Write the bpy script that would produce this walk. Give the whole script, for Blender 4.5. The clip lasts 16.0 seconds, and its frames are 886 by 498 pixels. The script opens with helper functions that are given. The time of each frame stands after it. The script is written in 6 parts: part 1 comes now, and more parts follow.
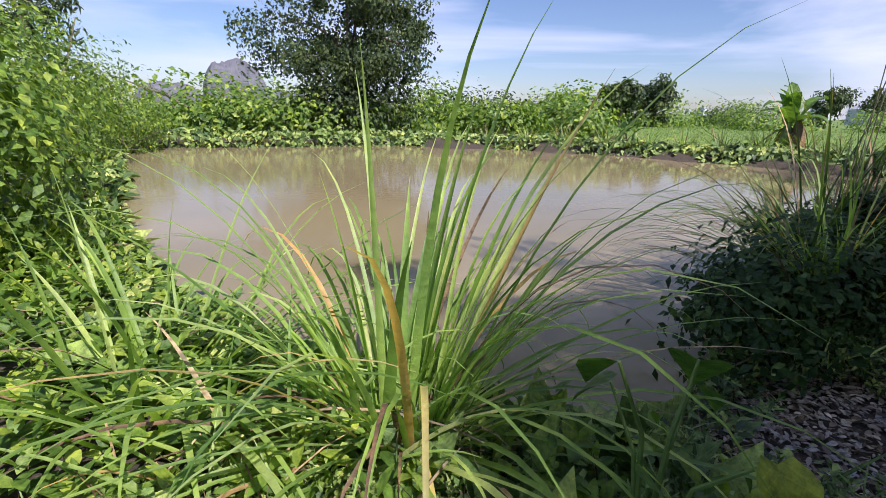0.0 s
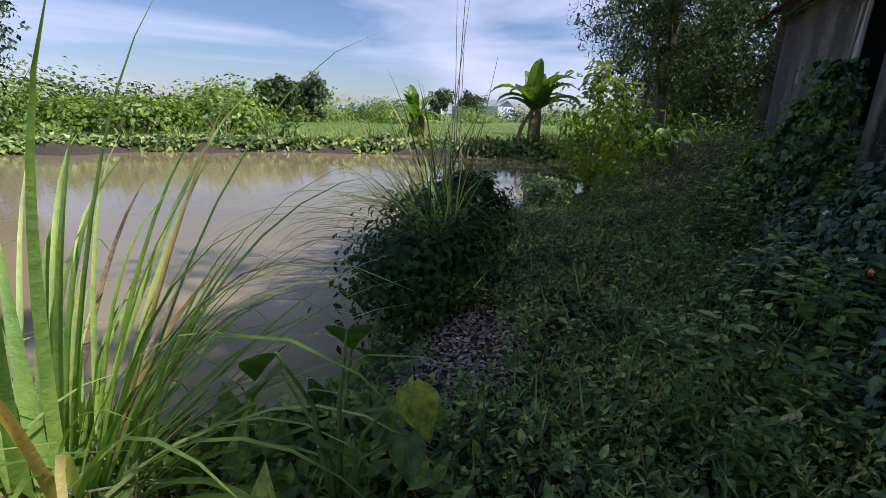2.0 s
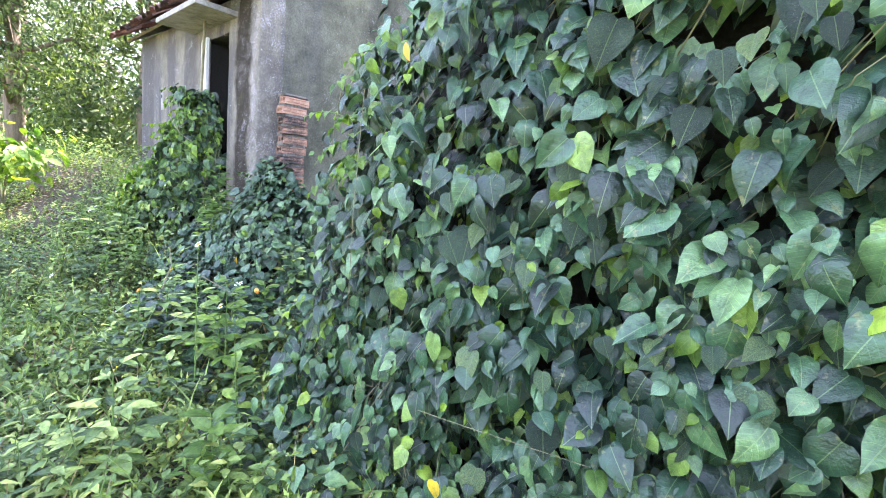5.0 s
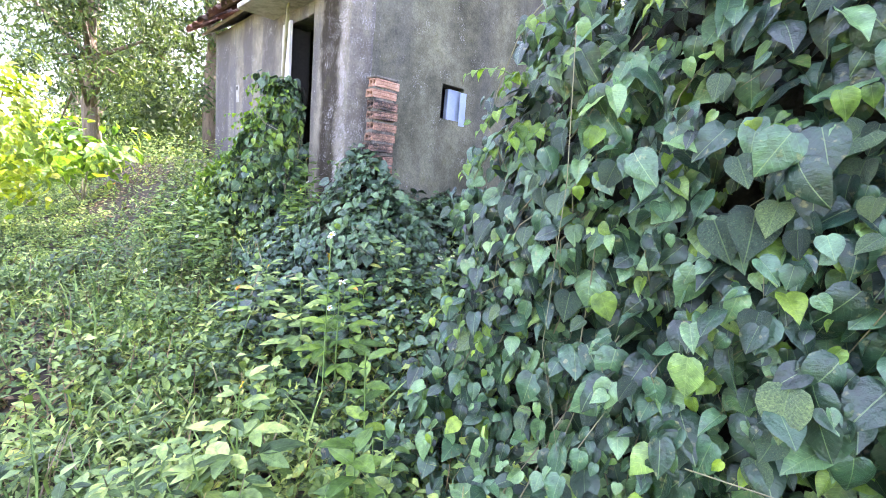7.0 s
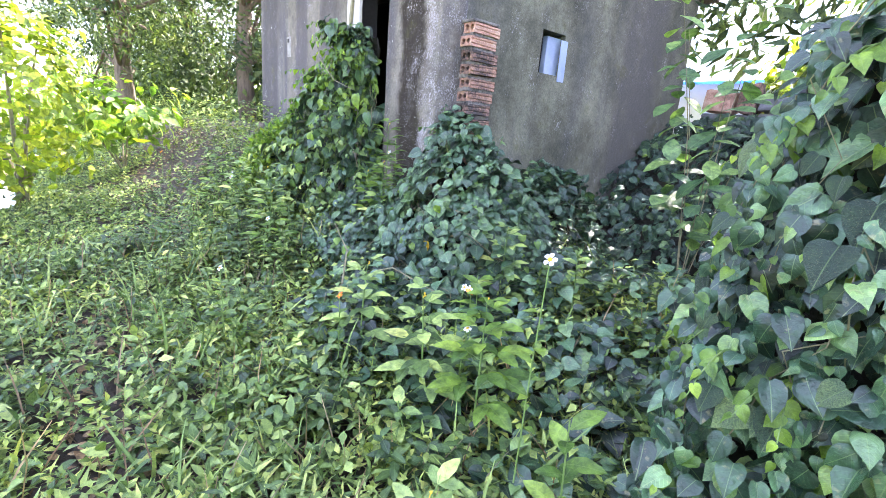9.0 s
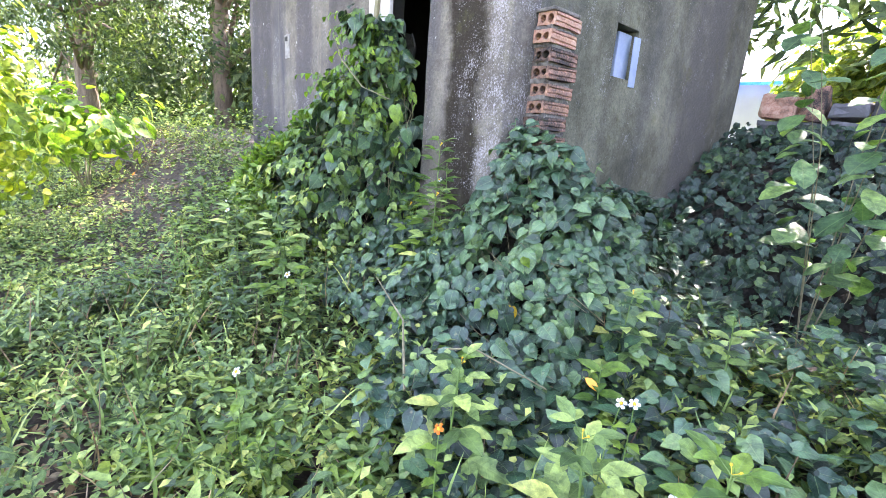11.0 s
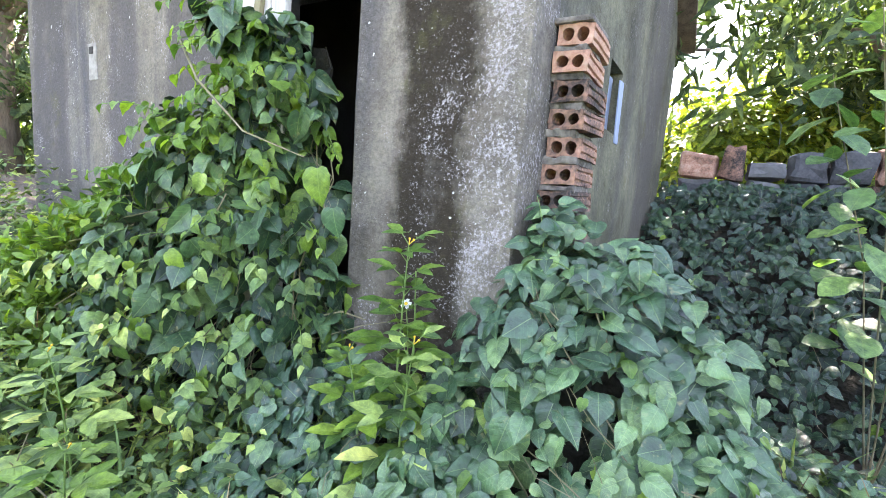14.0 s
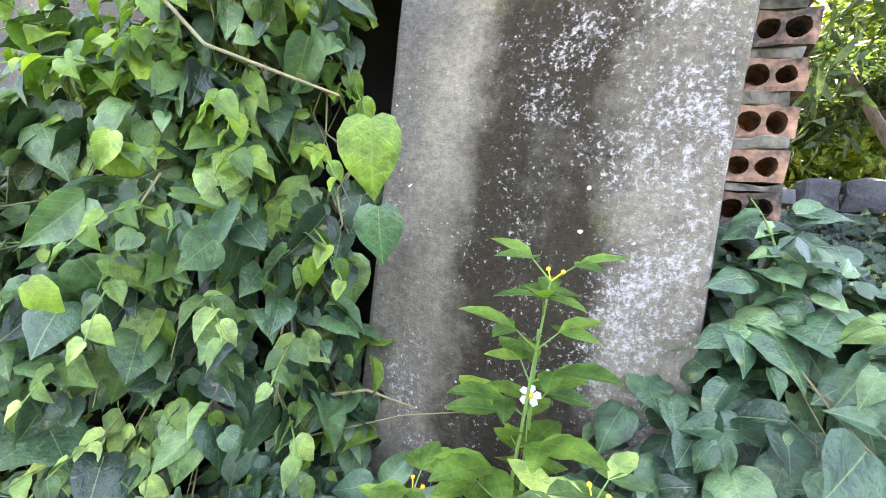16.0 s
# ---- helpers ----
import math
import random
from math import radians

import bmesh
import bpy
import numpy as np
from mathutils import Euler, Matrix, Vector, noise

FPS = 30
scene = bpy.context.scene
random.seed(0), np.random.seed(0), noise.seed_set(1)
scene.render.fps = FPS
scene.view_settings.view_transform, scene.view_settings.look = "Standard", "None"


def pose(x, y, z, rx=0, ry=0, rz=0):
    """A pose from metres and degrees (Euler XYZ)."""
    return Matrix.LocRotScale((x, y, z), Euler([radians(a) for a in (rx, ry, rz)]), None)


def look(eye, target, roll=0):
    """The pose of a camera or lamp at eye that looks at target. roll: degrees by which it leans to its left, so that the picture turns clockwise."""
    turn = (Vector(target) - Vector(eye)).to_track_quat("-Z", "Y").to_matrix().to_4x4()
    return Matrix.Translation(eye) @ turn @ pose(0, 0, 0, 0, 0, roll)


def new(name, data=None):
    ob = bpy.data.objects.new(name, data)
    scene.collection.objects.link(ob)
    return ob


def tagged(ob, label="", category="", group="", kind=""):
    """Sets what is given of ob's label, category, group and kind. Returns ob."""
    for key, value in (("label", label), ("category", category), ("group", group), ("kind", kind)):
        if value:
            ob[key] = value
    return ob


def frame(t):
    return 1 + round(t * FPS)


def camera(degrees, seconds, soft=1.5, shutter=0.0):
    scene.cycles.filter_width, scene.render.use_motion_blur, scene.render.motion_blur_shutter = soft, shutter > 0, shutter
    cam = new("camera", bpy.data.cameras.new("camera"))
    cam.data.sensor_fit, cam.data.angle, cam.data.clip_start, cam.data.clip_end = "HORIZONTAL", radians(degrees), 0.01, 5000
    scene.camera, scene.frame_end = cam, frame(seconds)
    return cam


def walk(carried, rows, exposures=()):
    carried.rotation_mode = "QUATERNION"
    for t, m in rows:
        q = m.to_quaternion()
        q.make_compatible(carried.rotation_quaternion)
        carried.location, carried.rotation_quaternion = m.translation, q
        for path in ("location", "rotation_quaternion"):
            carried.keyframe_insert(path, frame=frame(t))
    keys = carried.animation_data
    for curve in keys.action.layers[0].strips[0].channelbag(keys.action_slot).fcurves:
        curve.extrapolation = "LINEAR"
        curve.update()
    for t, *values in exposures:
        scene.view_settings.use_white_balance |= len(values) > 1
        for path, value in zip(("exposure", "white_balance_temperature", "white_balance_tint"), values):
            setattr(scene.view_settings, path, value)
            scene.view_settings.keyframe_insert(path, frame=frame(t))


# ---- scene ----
cam = camera(88.7, 16.0, soft=0.6)
PATH = [
    (0, (4.112, -2.055, 0.483), (3.125, -3.691, -0.109), 1.6),
    (0.5, (4.105, -2.041, 0.485), (2.861, -3.494, -0.096), 2.3),
    (1, (4.11, -1.98, 0.526), (2.646, -3.217, -0.044), 1.8),
    (1.5, (4.121, -1.927, 0.547), (2.476, -2.914, -0.02), 1.4),
    (2, (4.118, -1.891, 0.538), (2.312, -2.532, -0.036), 1.6),
    (2.5, (4.071, -1.836, 0.546), (2.172, -2.1, -0.025), 1.1),
    (3, (3.956, -1.796, 0.533), (2.032, -1.645, 0.008), 2.0),
    (3.5, (3.769, -1.71, 0.544), (1.931, -1.075, 0.076), 3.1),
    (4, (3.683, -1.575, 0.564), (2.09, -0.437, 0.155), 4.3),
    (4.2, (3.663, -1.547, 0.556), (2.216, -0.22, 0.177), 5.1),
    (6.3, (3.286, -1.687, 0.418), (1.975, -0.201, 0.146), 6.0),
    (6.5, (3.235, -1.69, 0.408), (1.863, -0.263, 0.124), 5.7),
    (7, (3.004, -1.656, 0.387), (1.538, -0.335, 0.064), 5.3),
    (7.5, (2.856, -1.632, 0.39), (1.359, -0.363, 0.006), 5.4),
    (8, (2.709, -1.649, 0.369), (1.207, -0.402, -0.064), 5.3),
    (8.5, (2.427, -1.683, 0.361), (0.929, -0.446, -0.112), 5.2),
    (9, (2.269, -1.7, 0.4), (0.773, -0.473, -0.104), 5.0),
    (9.2, (2.21, -1.689, 0.403), (0.716, -0.461, -0.106), 4.8),
    (11.3, (1.372, -1.591, 0.457), (-0.056, -0.272, -0.014), 4.3),
    (11.5, (1.322, -1.545, 0.447), (-0.112, -0.22, 0.013), 4.1),
    (12, (1.093, -1.372, 0.447), (-0.323, -0.013, 0.061), 3.5),
    (12.5, (0.91, -1.228, 0.486), (-0.462, 0.183, 0.13), 3.2),
    (13, (0.732, -1.183, 0.497), (-0.545, 0.319, 0.163), 3.2),
    (13.5, (0.523, -1.172, 0.551), (-0.613, 0.447, 0.258), 3.7),
    (14, (0.46, -1.124, 0.55), (-0.557, 0.577, 0.282), 4.5),
    (14.5, (0.352, -1.051, 0.505), (-0.607, 0.685, 0.245), 5.5),
    (15, (0.149, -0.925, 0.447), (-0.78, 0.834, 0.241), 6.7),
    (15.5, (-0.021, -0.778, 0.488), (-0.884, 1.014, 0.283), 7.3),
    (16, (-0.1, -0.77, 0.47), (-0.898, 1.057, 0.312), 6.7),
]
EXPOSURE = [(0, 0.56, 6000, 26), (1.0, 0.28, 5950, 25), (2.4, 0.48, 5900, 23), (3.0, 1.3, 5950, 19), (3.5, 2.25, 6250, 20), (4.2, 3.65, 6400, 21), (6.3, 4.35, 6600, 30), (9.0, 4.12, 6500, 28), (12.5, 4.05, 6800, 24), (14.5, 4.08, 7000, 20), (16.0, 4.35, 7300, 20)]
walk(cam, [(t, look(e, g, r)) for t, e, g, r in PATH], EXPOSURE)

# ---- world, sun, exposure ----
SUN_EL, SUN_AZ = 50.0, -6.0      # degrees up; degrees from +y towards +x


def build_world():
    w = bpy.data.worlds.new("sky")
    scene.world = w
    w.use_nodes = True
    n, l = w.node_tree.nodes, w.node_tree.links
    n.clear()
    out, bg = n.new("ShaderNodeOutputWorld"), n.new("ShaderNodeBackground")
    sky = n.new("ShaderNodeTexSky")
    sky.sky_type, sky.sun_disc = "NISHITA", False
    sky.sun_elevation, sky.sun_rotation = radians(SUN_EL), radians(SUN_AZ)
    sky.dust_density, sky.ozone_density = 0.6, 4.0
    co, mp = n.new("ShaderNodeTexCoord"), n.new("ShaderNodeMapping")
    mp.inputs["Scale"].default_value = (1.2, 1.2, 7.0)
    mp.inputs["Rotation"].default_value = (0.12, 0.08, 0.5)
    nz = n.new("ShaderNodeTexNoise")
    nz.inputs["Scale"].default_value, nz.inputs["Detail"].default_value, nz.inputs["Distortion"].default_value = 1.7, 7, 0.5
    ramp = n.new("ShaderNodeValToRGB")
    ramp.color_ramp.elements[0].position, ramp.color_ramp.elements[1].position = 0.42, 0.78
    mix = n.new("ShaderNodeMix")
    mix.data_type = "RGBA"
    mix.inputs[7].default_value = (7.4, 8.0, 9.2, 1)
    l.new(co.outputs["Generated"], mp.inputs["Vector"])
    l.new(mp.outputs[0], nz.inputs["Vector"])
    l.new(nz.outputs["Fac"], ramp.inputs[0])
    l.new(ramp.outputs[0], mix.inputs[0])
    l.new(sky.outputs[0], mix.inputs[6])
    l.new(mix.outputs[2], bg.inputs[0])
    bg.inputs[1].default_value = 0.085
    l.new(bg.outputs[0], out.inputs[0])


build_world()
sun_data = bpy.data.lights.new("sun", "SUN")
sun_data.energy, sun_data.angle, sun_data.color = 5.0, radians(0.6), (1.0, 0.95, 0.86)
sun = new("sun", sun_data)
_e, _a = radians(SUN_EL), radians(SUN_AZ)
SUN_DIR = Vector((math.sin(_a) * math.cos(_e), math.cos(_a) * math.cos(_e), math.sin(_e)))
sun.matrix_world = look(SUN_DIR * 30, (0, 0, 0))

# ---- materials ----


def nodes_of(name):
    m = bpy.data.materials.new(name)
    m.use_nodes = True
    nt = m.node_tree
    nt.nodes.clear()
    out = nt.nodes.new("ShaderNodeOutputMaterial")
    return m, nt.nodes, nt.links, out


def put(n, l, kind, links=(), **vals):
    nd = n.new(kind)
    for k, v in vals.items():
        nd.inputs[k.replace("_", " ")].default_value = v
    for key, src in links:
        l.new(src, nd.inputs[key])
    return nd


def ramp_of(n, l, src, stops):
    r = n.new("ShaderNodeValToRGB")
    els = r.color_ramp.elements
    while len(els) < len(stops):
        els.new(0.5)
    for e, (p, c) in zip(els, stops):
        e.position = p
        e.color = (*c, 1) if len(c) == 3 else c
    l.new(src, r.inputs[0])
    return r.outputs[0]


def mixc(n, l, fac, a, b, mode="MIX"):
    m = n.new("ShaderNodeMix")
    m.data_type, m.blend_type = "RGBA", mode
    for i, v in ((0, fac), (6, a), (7, b)):
        if isinstance(v, (int, float)):
            m.inputs[i].default_value = v
        elif isinstance(v, tuple):
            m.inputs[i].default_value = (*v, 1)
        else:
            l.new(v, m.inputs[i])
    return m.outputs[2]


def maths(n, l, op, a, b=0.0):
    m = n.new("ShaderNodeMath")
    m.operation = op
    for i, v in ((0, a), (1, b)):
        if isinstance(v, (int, float)):
            m.inputs[i].default_value = v
        else:
            l.new(v, m.inputs[i])
    return m.outputs[0]


def leaf_mat(name, stops, rough=0.45, through_light=0.3, veins=0.0, spots=0.0, rand_obj=False, spec=0.5, mottle=1.0):
    """A leaf: each blade takes its own shade; a lighter rib and side veins by its own coordinates; blotches and holes' brown edges."""
    m, n, l, out = nodes_of(name)
    if rand_obj:
        rnd = n.new("ShaderNodeObjectInfo").outputs["Random"]
    else:
        rnd = n.new("ShaderNodeNewGeometry").outputs["Random Per Island"]
    col = ramp_of(n, l, rnd, stops)
    co = n.new("ShaderNodeTexCoord")
    nz = put(n, l, "ShaderNodeTexNoise", [("Vector", co.outputs["Object"])], Scale=27.0, Detail=5.0, Roughness=0.65)
    shade = ramp_of(n, l, nz.outputs["Fac"], [(0.34, (1 - 0.58 * mottle, 1 - 0.53 * mottle, 1 - 0.52 * mottle)), (0.66, (1 + 0.36 * mottle, 1 + 0.3 * mottle, 1 + 0.2 * mottle))])
    col = mixc(n, l, 1.0, col, shade, "MULTIPLY")
    broad = put(n, l, "ShaderNodeTexNoise", [("Vector", co.outputs["Object"])], Scale=1.9, Detail=3.0)
    col = mixc(n, l, 1.0, col, ramp_of(n, l, broad.outputs["Fac"], [(0.36, (0.70, 0.76, 0.85)), (0.66, (1.28, 1.2, 0.95))]), "MULTIPLY")
    bump_src = nz.outputs["Fac"]
    if spots:
        ns = put(n, l, "ShaderNodeTexNoise", [("Vector", co.outputs["Object"])], Scale=55.0, Detail=3.0)
        f = ramp_of(n, l, ns.outputs["Fac"], [(0.62, (0, 0, 0)), (0.72, (spots, spots, spots))])
        col = mixc(n, l, f, col, (0.30, 0.27, 0.12))
    if veins:
        sep = n.new("ShaderNodeSeparateXYZ")
        l.new(n.new("ShaderNodeUVMap").outputs[0], sep.inputs[0])
        u = maths(n, l, "ABSOLUTE", maths(n, l, "SUBTRACT", sep.outputs[0], 0.5))
        rib = maths(n, l, "LESS_THAN", u, 0.011)
        ph = maths(n, l, "SUBTRACT", sep.outputs[1], maths(n, l, "MULTIPLY", u, 0.75))
        sv = maths(n, l, "ABSOLUTE", maths(n, l, "SINE", maths(n, l, "MULTIPLY", ph, 22.0)))
        sv = maths(n, l, "MULTIPLY", maths(n, l, "LESS_THAN", sv, 0.16), 0.8)
        v = maths(n, l, "MULTIPLY", maths(n, l, "MAXIMUM", rib, sv), veins)
        col = mixc(n, l, v, col, mixc(n, l, 1.0, col, (1.9, 1.7, 1.5), "MULTIPLY"))
        col = mixc(n, l, maths(n, l, "MULTIPLY", rib, veins), col, (0.16, 0.24, 0.09))
        bump_src = maths(n, l, "SUBTRACT", nz.outputs["Fac"], maths(n, l, "MULTIPLY", v, 1.1))
    bump = put(n, l, "ShaderNodeBump", [("Height", bump_src)], Strength=0.8, Distance=0.01)
    p = put(n, l, "ShaderNodeBsdfPrincipled", [("Base Color", col), ("Normal", bump.outputs[0])], Roughness=rough, Specular_IOR_Level=spec)
    t = put(n, l, "ShaderNodeBsdfTranslucent", [("Color", mixc(n, l, 1.0, col, (1.35, 1.5, 0.55), "MULTIPLY"))])
    mx = n.new("ShaderNodeMixShader")
    mx.inputs[0].default_value = through_light
    l.new(p.outputs[0], mx.inputs[1])
    l.new(t.outputs[0], mx.inputs[2])
    l.new(mx.outputs[0], out.inputs[0])
    return m


def rough_mat(name, stops, scale=6.0, rough=0.85, bump=0.4, fine=60.0, metal=0.0, rand=0.0, stretch=(1, 1, 1), dist=0.01):
    """Plain weathered matter: a broad and a fine noise over a colour ramp, with relief."""
    m, n, l, out = nodes_of(name)
    co = n.new("ShaderNodeTexCoord")
    mp = n.new("ShaderNodeMapping")
    mp.inputs["Scale"].default_value = stretch
    l.new(co.outputs["Object"], mp.inputs["Vector"])
    a = put(n, l, "ShaderNodeTexNoise", [("Vector", mp.outputs[0])], Scale=scale, Detail=6.0, Roughness=0.6)
    b = put(n, l, "ShaderNodeTexNoise", [("Vector", mp.outputs[0])], Scale=fine, Detail=4.0)
    f = maths(n, l, "ADD", maths(n, l, "MULTIPLY", a.outputs["Fac"], 0.7), maths(n, l, "MULTIPLY", b.outputs["Fac"], 0.3))
    if rand:
        r = n.new("ShaderNodeObjectInfo").outputs["Random"]
        f = maths(n, l, "ADD", f, maths(n, l, "MULTIPLY", maths(n, l, "SUBTRACT", r, 0.5), rand))
    col = ramp_of(n, l, f, stops)
    bp = put(n, l, "ShaderNodeBump", [("Height", f)], Strength=bump, Distance=dist)
    p = put(n, l, "ShaderNodeBsdfPrincipled", [("Base Color", col), ("Normal", bp.outputs[0])], Roughness=rough, Metallic=metal)
    l.new(p.outputs[0], out.inputs[0])
    return m


def plaster_mat(name, along, base, stain_at, lichen_at, streaky=0.75, flecked=0.8):
    """Weathered cement render: mottled grey, dark algae streaks that run down the wall, pale lichen flecks."""
    m, n, l, out = nodes_of(name)
    co = n.new("ShaderNodeTexCoord")
    o = co.outputs["Object"]
    sep = n.new("ShaderNodeSeparateXYZ")
    l.new(o, sep.inputs[0])
    run = sep.outputs[along]
    big = put(n, l, "ShaderNodeTexNoise", [("Vector", o)], Scale=2.1, Detail=7.0, Roughness=0.62)
    fine = put(n, l, "ShaderNodeTexNoise", [("Vector", o)], Scale=70.0, Detail=5.0, Roughness=0.7)
    mid = put(n, l, "ShaderNodeTexNoise", [("Vector", o)], Scale=14.0, Detail=6.0, Roughness=0.65)
    col = ramp_of(n, l, big.outputs["Fac"], base)
    col = mixc(n, l, 0.55, col, ramp_of(n, l, mid.outputs["Fac"], [(0.3, (0.55, 0.55, 0.55)), (0.7, (1.25, 1.25, 1.22))]), "MULTIPLY")
    mp = n.new("ShaderNodeMapping")
    mp.inputs["Scale"].default_value = (3.6, 3.6, 0.45)
    l.new(o, mp.inputs["Vector"])
    st = put(n, l, "ShaderNodeTexNoise", [("Vector", mp.outputs[0])], Scale=1.0, Detail=6.0, Roughness=0.6, Distortion=0.3)
    streak = ramp_of(n, l, st.outputs["Fac"], [(0.48, (0, 0, 0)), (0.68, (streaky, streaky, streaky))])
    col = mixc(n, l, streak, col, (0.075, 0.075, 0.085))
    flat_noise = put(n, l, "ShaderNodeTexNoise", [("Vector", o)], Scale=3.2, Detail=8.0, Roughness=0.72)
    wob = maths(n, l, "MULTIPLY", maths(n, l, "SUBTRACT", flat_noise.outputs["Fac"], 0.5), 0.30)
    patchy = put(n, l, "ShaderNodeTexNoise", [("Vector", o)], Scale=4.6, Detail=7.0, Roughness=0.7)
    broken = ramp_of(n, l, patchy.outputs["Fac"], [(0.34, (0.55, 0.55, 0.55)), (0.48, (1, 1, 1))])
    for (c, half, tone) in stain_at:
        d = maths(n, l, "ABSOLUTE", maths(n, l, "SUBTRACT", maths(n, l, "ADD", run, wob), c))
        f = ramp_of(n, l, maths(n, l, "DIVIDE", d, half), [(0.62, (0.94, 0.94, 0.94)), (1.0, (0, 0, 0))])
        f = mixc(n, l, 1.0, f, broken, "MULTIPLY")
        col = mixc(n, l, f, col, tone)
    fl = put(n, l, "ShaderNodeTexNoise", [("Vector", o)], Scale=95.0, Detail=7.0, Roughness=0.8)
    pt = put(n, l, "ShaderNodeTexNoise", [("Vector", o)], Scale=5.5, Detail=5.0, Roughness=0.7)
    flecks = maths(n, l, "ADD", fl.outputs["Fac"], maths(n, l, "MULTIPLY", maths(n, l, "SUBTRACT", pt.outputs["Fac"], 0.5), 0.55))
    for (c, half, dense) in lichen_at:
        d = maths(n, l, "ABSOLUTE", maths(n, l, "SUBTRACT", maths(n, l, "ADD", run, wob), c))
        f = ramp_of(n, l, maths(n, l, "DIVIDE", d, half), [(0.2, (dense, dense, dense)), (1.0, (0, 0, 0))])
        g = ramp_of(n, l, maths(n, l, "ADD", flecks, f), [(0.61, (0, 0, 0)), (0.70, (0.75, 0.75, 0.75))])
        col = mixc(n, l, g, col, (0.40, 0.375, 0.385))
    vo = put(n, l, "ShaderNodeTexNoise", [("Vector", o)], Scale=38.0, Detail=2.0)
    spots = ramp_of(n, l, vo.outputs["Fac"], [(0.72, (0, 0, 0)), (0.75, (flecked, flecked, flecked))])
    col = mixc(n, l, spots, col, (0.6, 0.6, 0.55))
    moss = put(n, l, "ShaderNodeTexNoise", [("Vector", o)], Scale=4.3, Detail=7.0, Roughness=0.7)
    mf = ramp_of(n, l, moss.outputs["Fac"], [(0.57, (0, 0, 0)), (0.72, (0.55, 0.55, 0.55))])
    col = mixc(n, l, mf, col, (0.10, 0.10, 0.035))
    grit = put(n, l, "ShaderNodeTexNoise", [("Vector", o)], Scale=210.0, Detail=3.0, Roughness=0.8)
    gr = maths(n, l, "ADD", maths(n, l, "MULTIPLY", fine.outputs["Fac"], 0.6), maths(n, l, "MULTIPLY", grit.outputs["Fac"], 0.4))
    col = mixc(n, l, 1.0, col, ramp_of(n, l, gr, [(0.36, (0.62, 0.61, 0.60)), (0.52, (0.96, 0.96, 0.95)), (0.64, (1.22, 1.2, 1.18))]), "MULTIPLY")
    h = maths(n, l, "ADD", mid.outputs["Fac"], maths(n, l, "MULTIPLY", fine.outputs["Fac"], 0.6))
    bp = put(n, l, "ShaderNodeBump", [("Height", h)], Strength=0.6, Distance=0.012)
    p = put(n, l, "ShaderNodeBsdfPrincipled", [("Base Color", col), ("Normal", bp.outputs[0])], Roughness=0.95, Specular_IOR_Level=0.2)
    l.new(p.outputs[0], out.inputs[0])
    return m


def ground_mat():
    """Earth with dead leaves and grass in patches; the pond's mud and the meadow by their own noise."""
    m, n, l, out = nodes_of("earth")
    co = n.new("ShaderNodeTexCoord")
    o = co.outputs["Object"]
    a = put(n, l, "ShaderNodeTexNoise", [("Vector", o)], Scale=0.35, Detail=8.0, Roughness=0.6)
    b = put(n, l, "ShaderNodeTexNoise", [("Vector", o)], Scale=22.0, Detail=6.0, Roughness=0.7)
    c = put(n, l, "ShaderNodeTexNoise", [("Vector", o)], Scale=2.5, Detail=6.0, Roughness=0.6)
    earth = ramp_of(n, l, b.outputs["Fac"], [(0.3, (0.018, 0.014, 0.009)), (0.55, (0.060, 0.046, 0.031)), (0.75, (0.15, 0.115, 0.08))])
    green = ramp_of(n, l, c.outputs["Fac"], [(0.3, (0.07, 0.13, 0.02)), (0.7, (0.16, 0.25, 0.04))])
    sep = n.new("ShaderNodeSeparateXYZ")
    l.new(o, sep.inputs[0])
    far = ramp_of(n, l, maths(n, l, "MULTIPLY", sep.outputs[0], -0.1), [(0.9, (0, 0, 0)), (1.0, (1, 1, 1))])
    far2 = ramp_of(n, l, maths(n, l, "MULTIPLY", sep.outputs[1], -0.04), [(0.74, (0, 0, 0)), (0.82, (1, 1, 1))])
    hi = ramp_of(n, l, maths(n, l, "ADD", sep.outputs[2], 1.0), [(0.18, (0, 0, 0)), (0.3, (1, 1, 1))])
    g = ramp_of(n, l, a.outputs["Fac"], [(0.35, (0.75, 0.75, 0.75)), (0.6, (1, 1, 1))])
    f = mixc(n, l, 1.0, mixc(n, l, 1.0, far, far2, "LIGHTEN"), hi, "MULTIPLY")
    f = mixc(n, l, 1.0, f, g, "MULTIPLY")
    col = mixc(n, l, f, earth, green)
    bp = put(n, l, "ShaderNodeBump", [("Height", b.outputs["Fac"])], Strength=0.7, Distance=0.03)
    p = put(n, l, "ShaderNodeBsdfPrincipled", [("Base Color", col), ("Normal", bp.outputs[0])], Roughness=0.95)
    l.new(p.outputs[0], out.inputs[0])
    return m


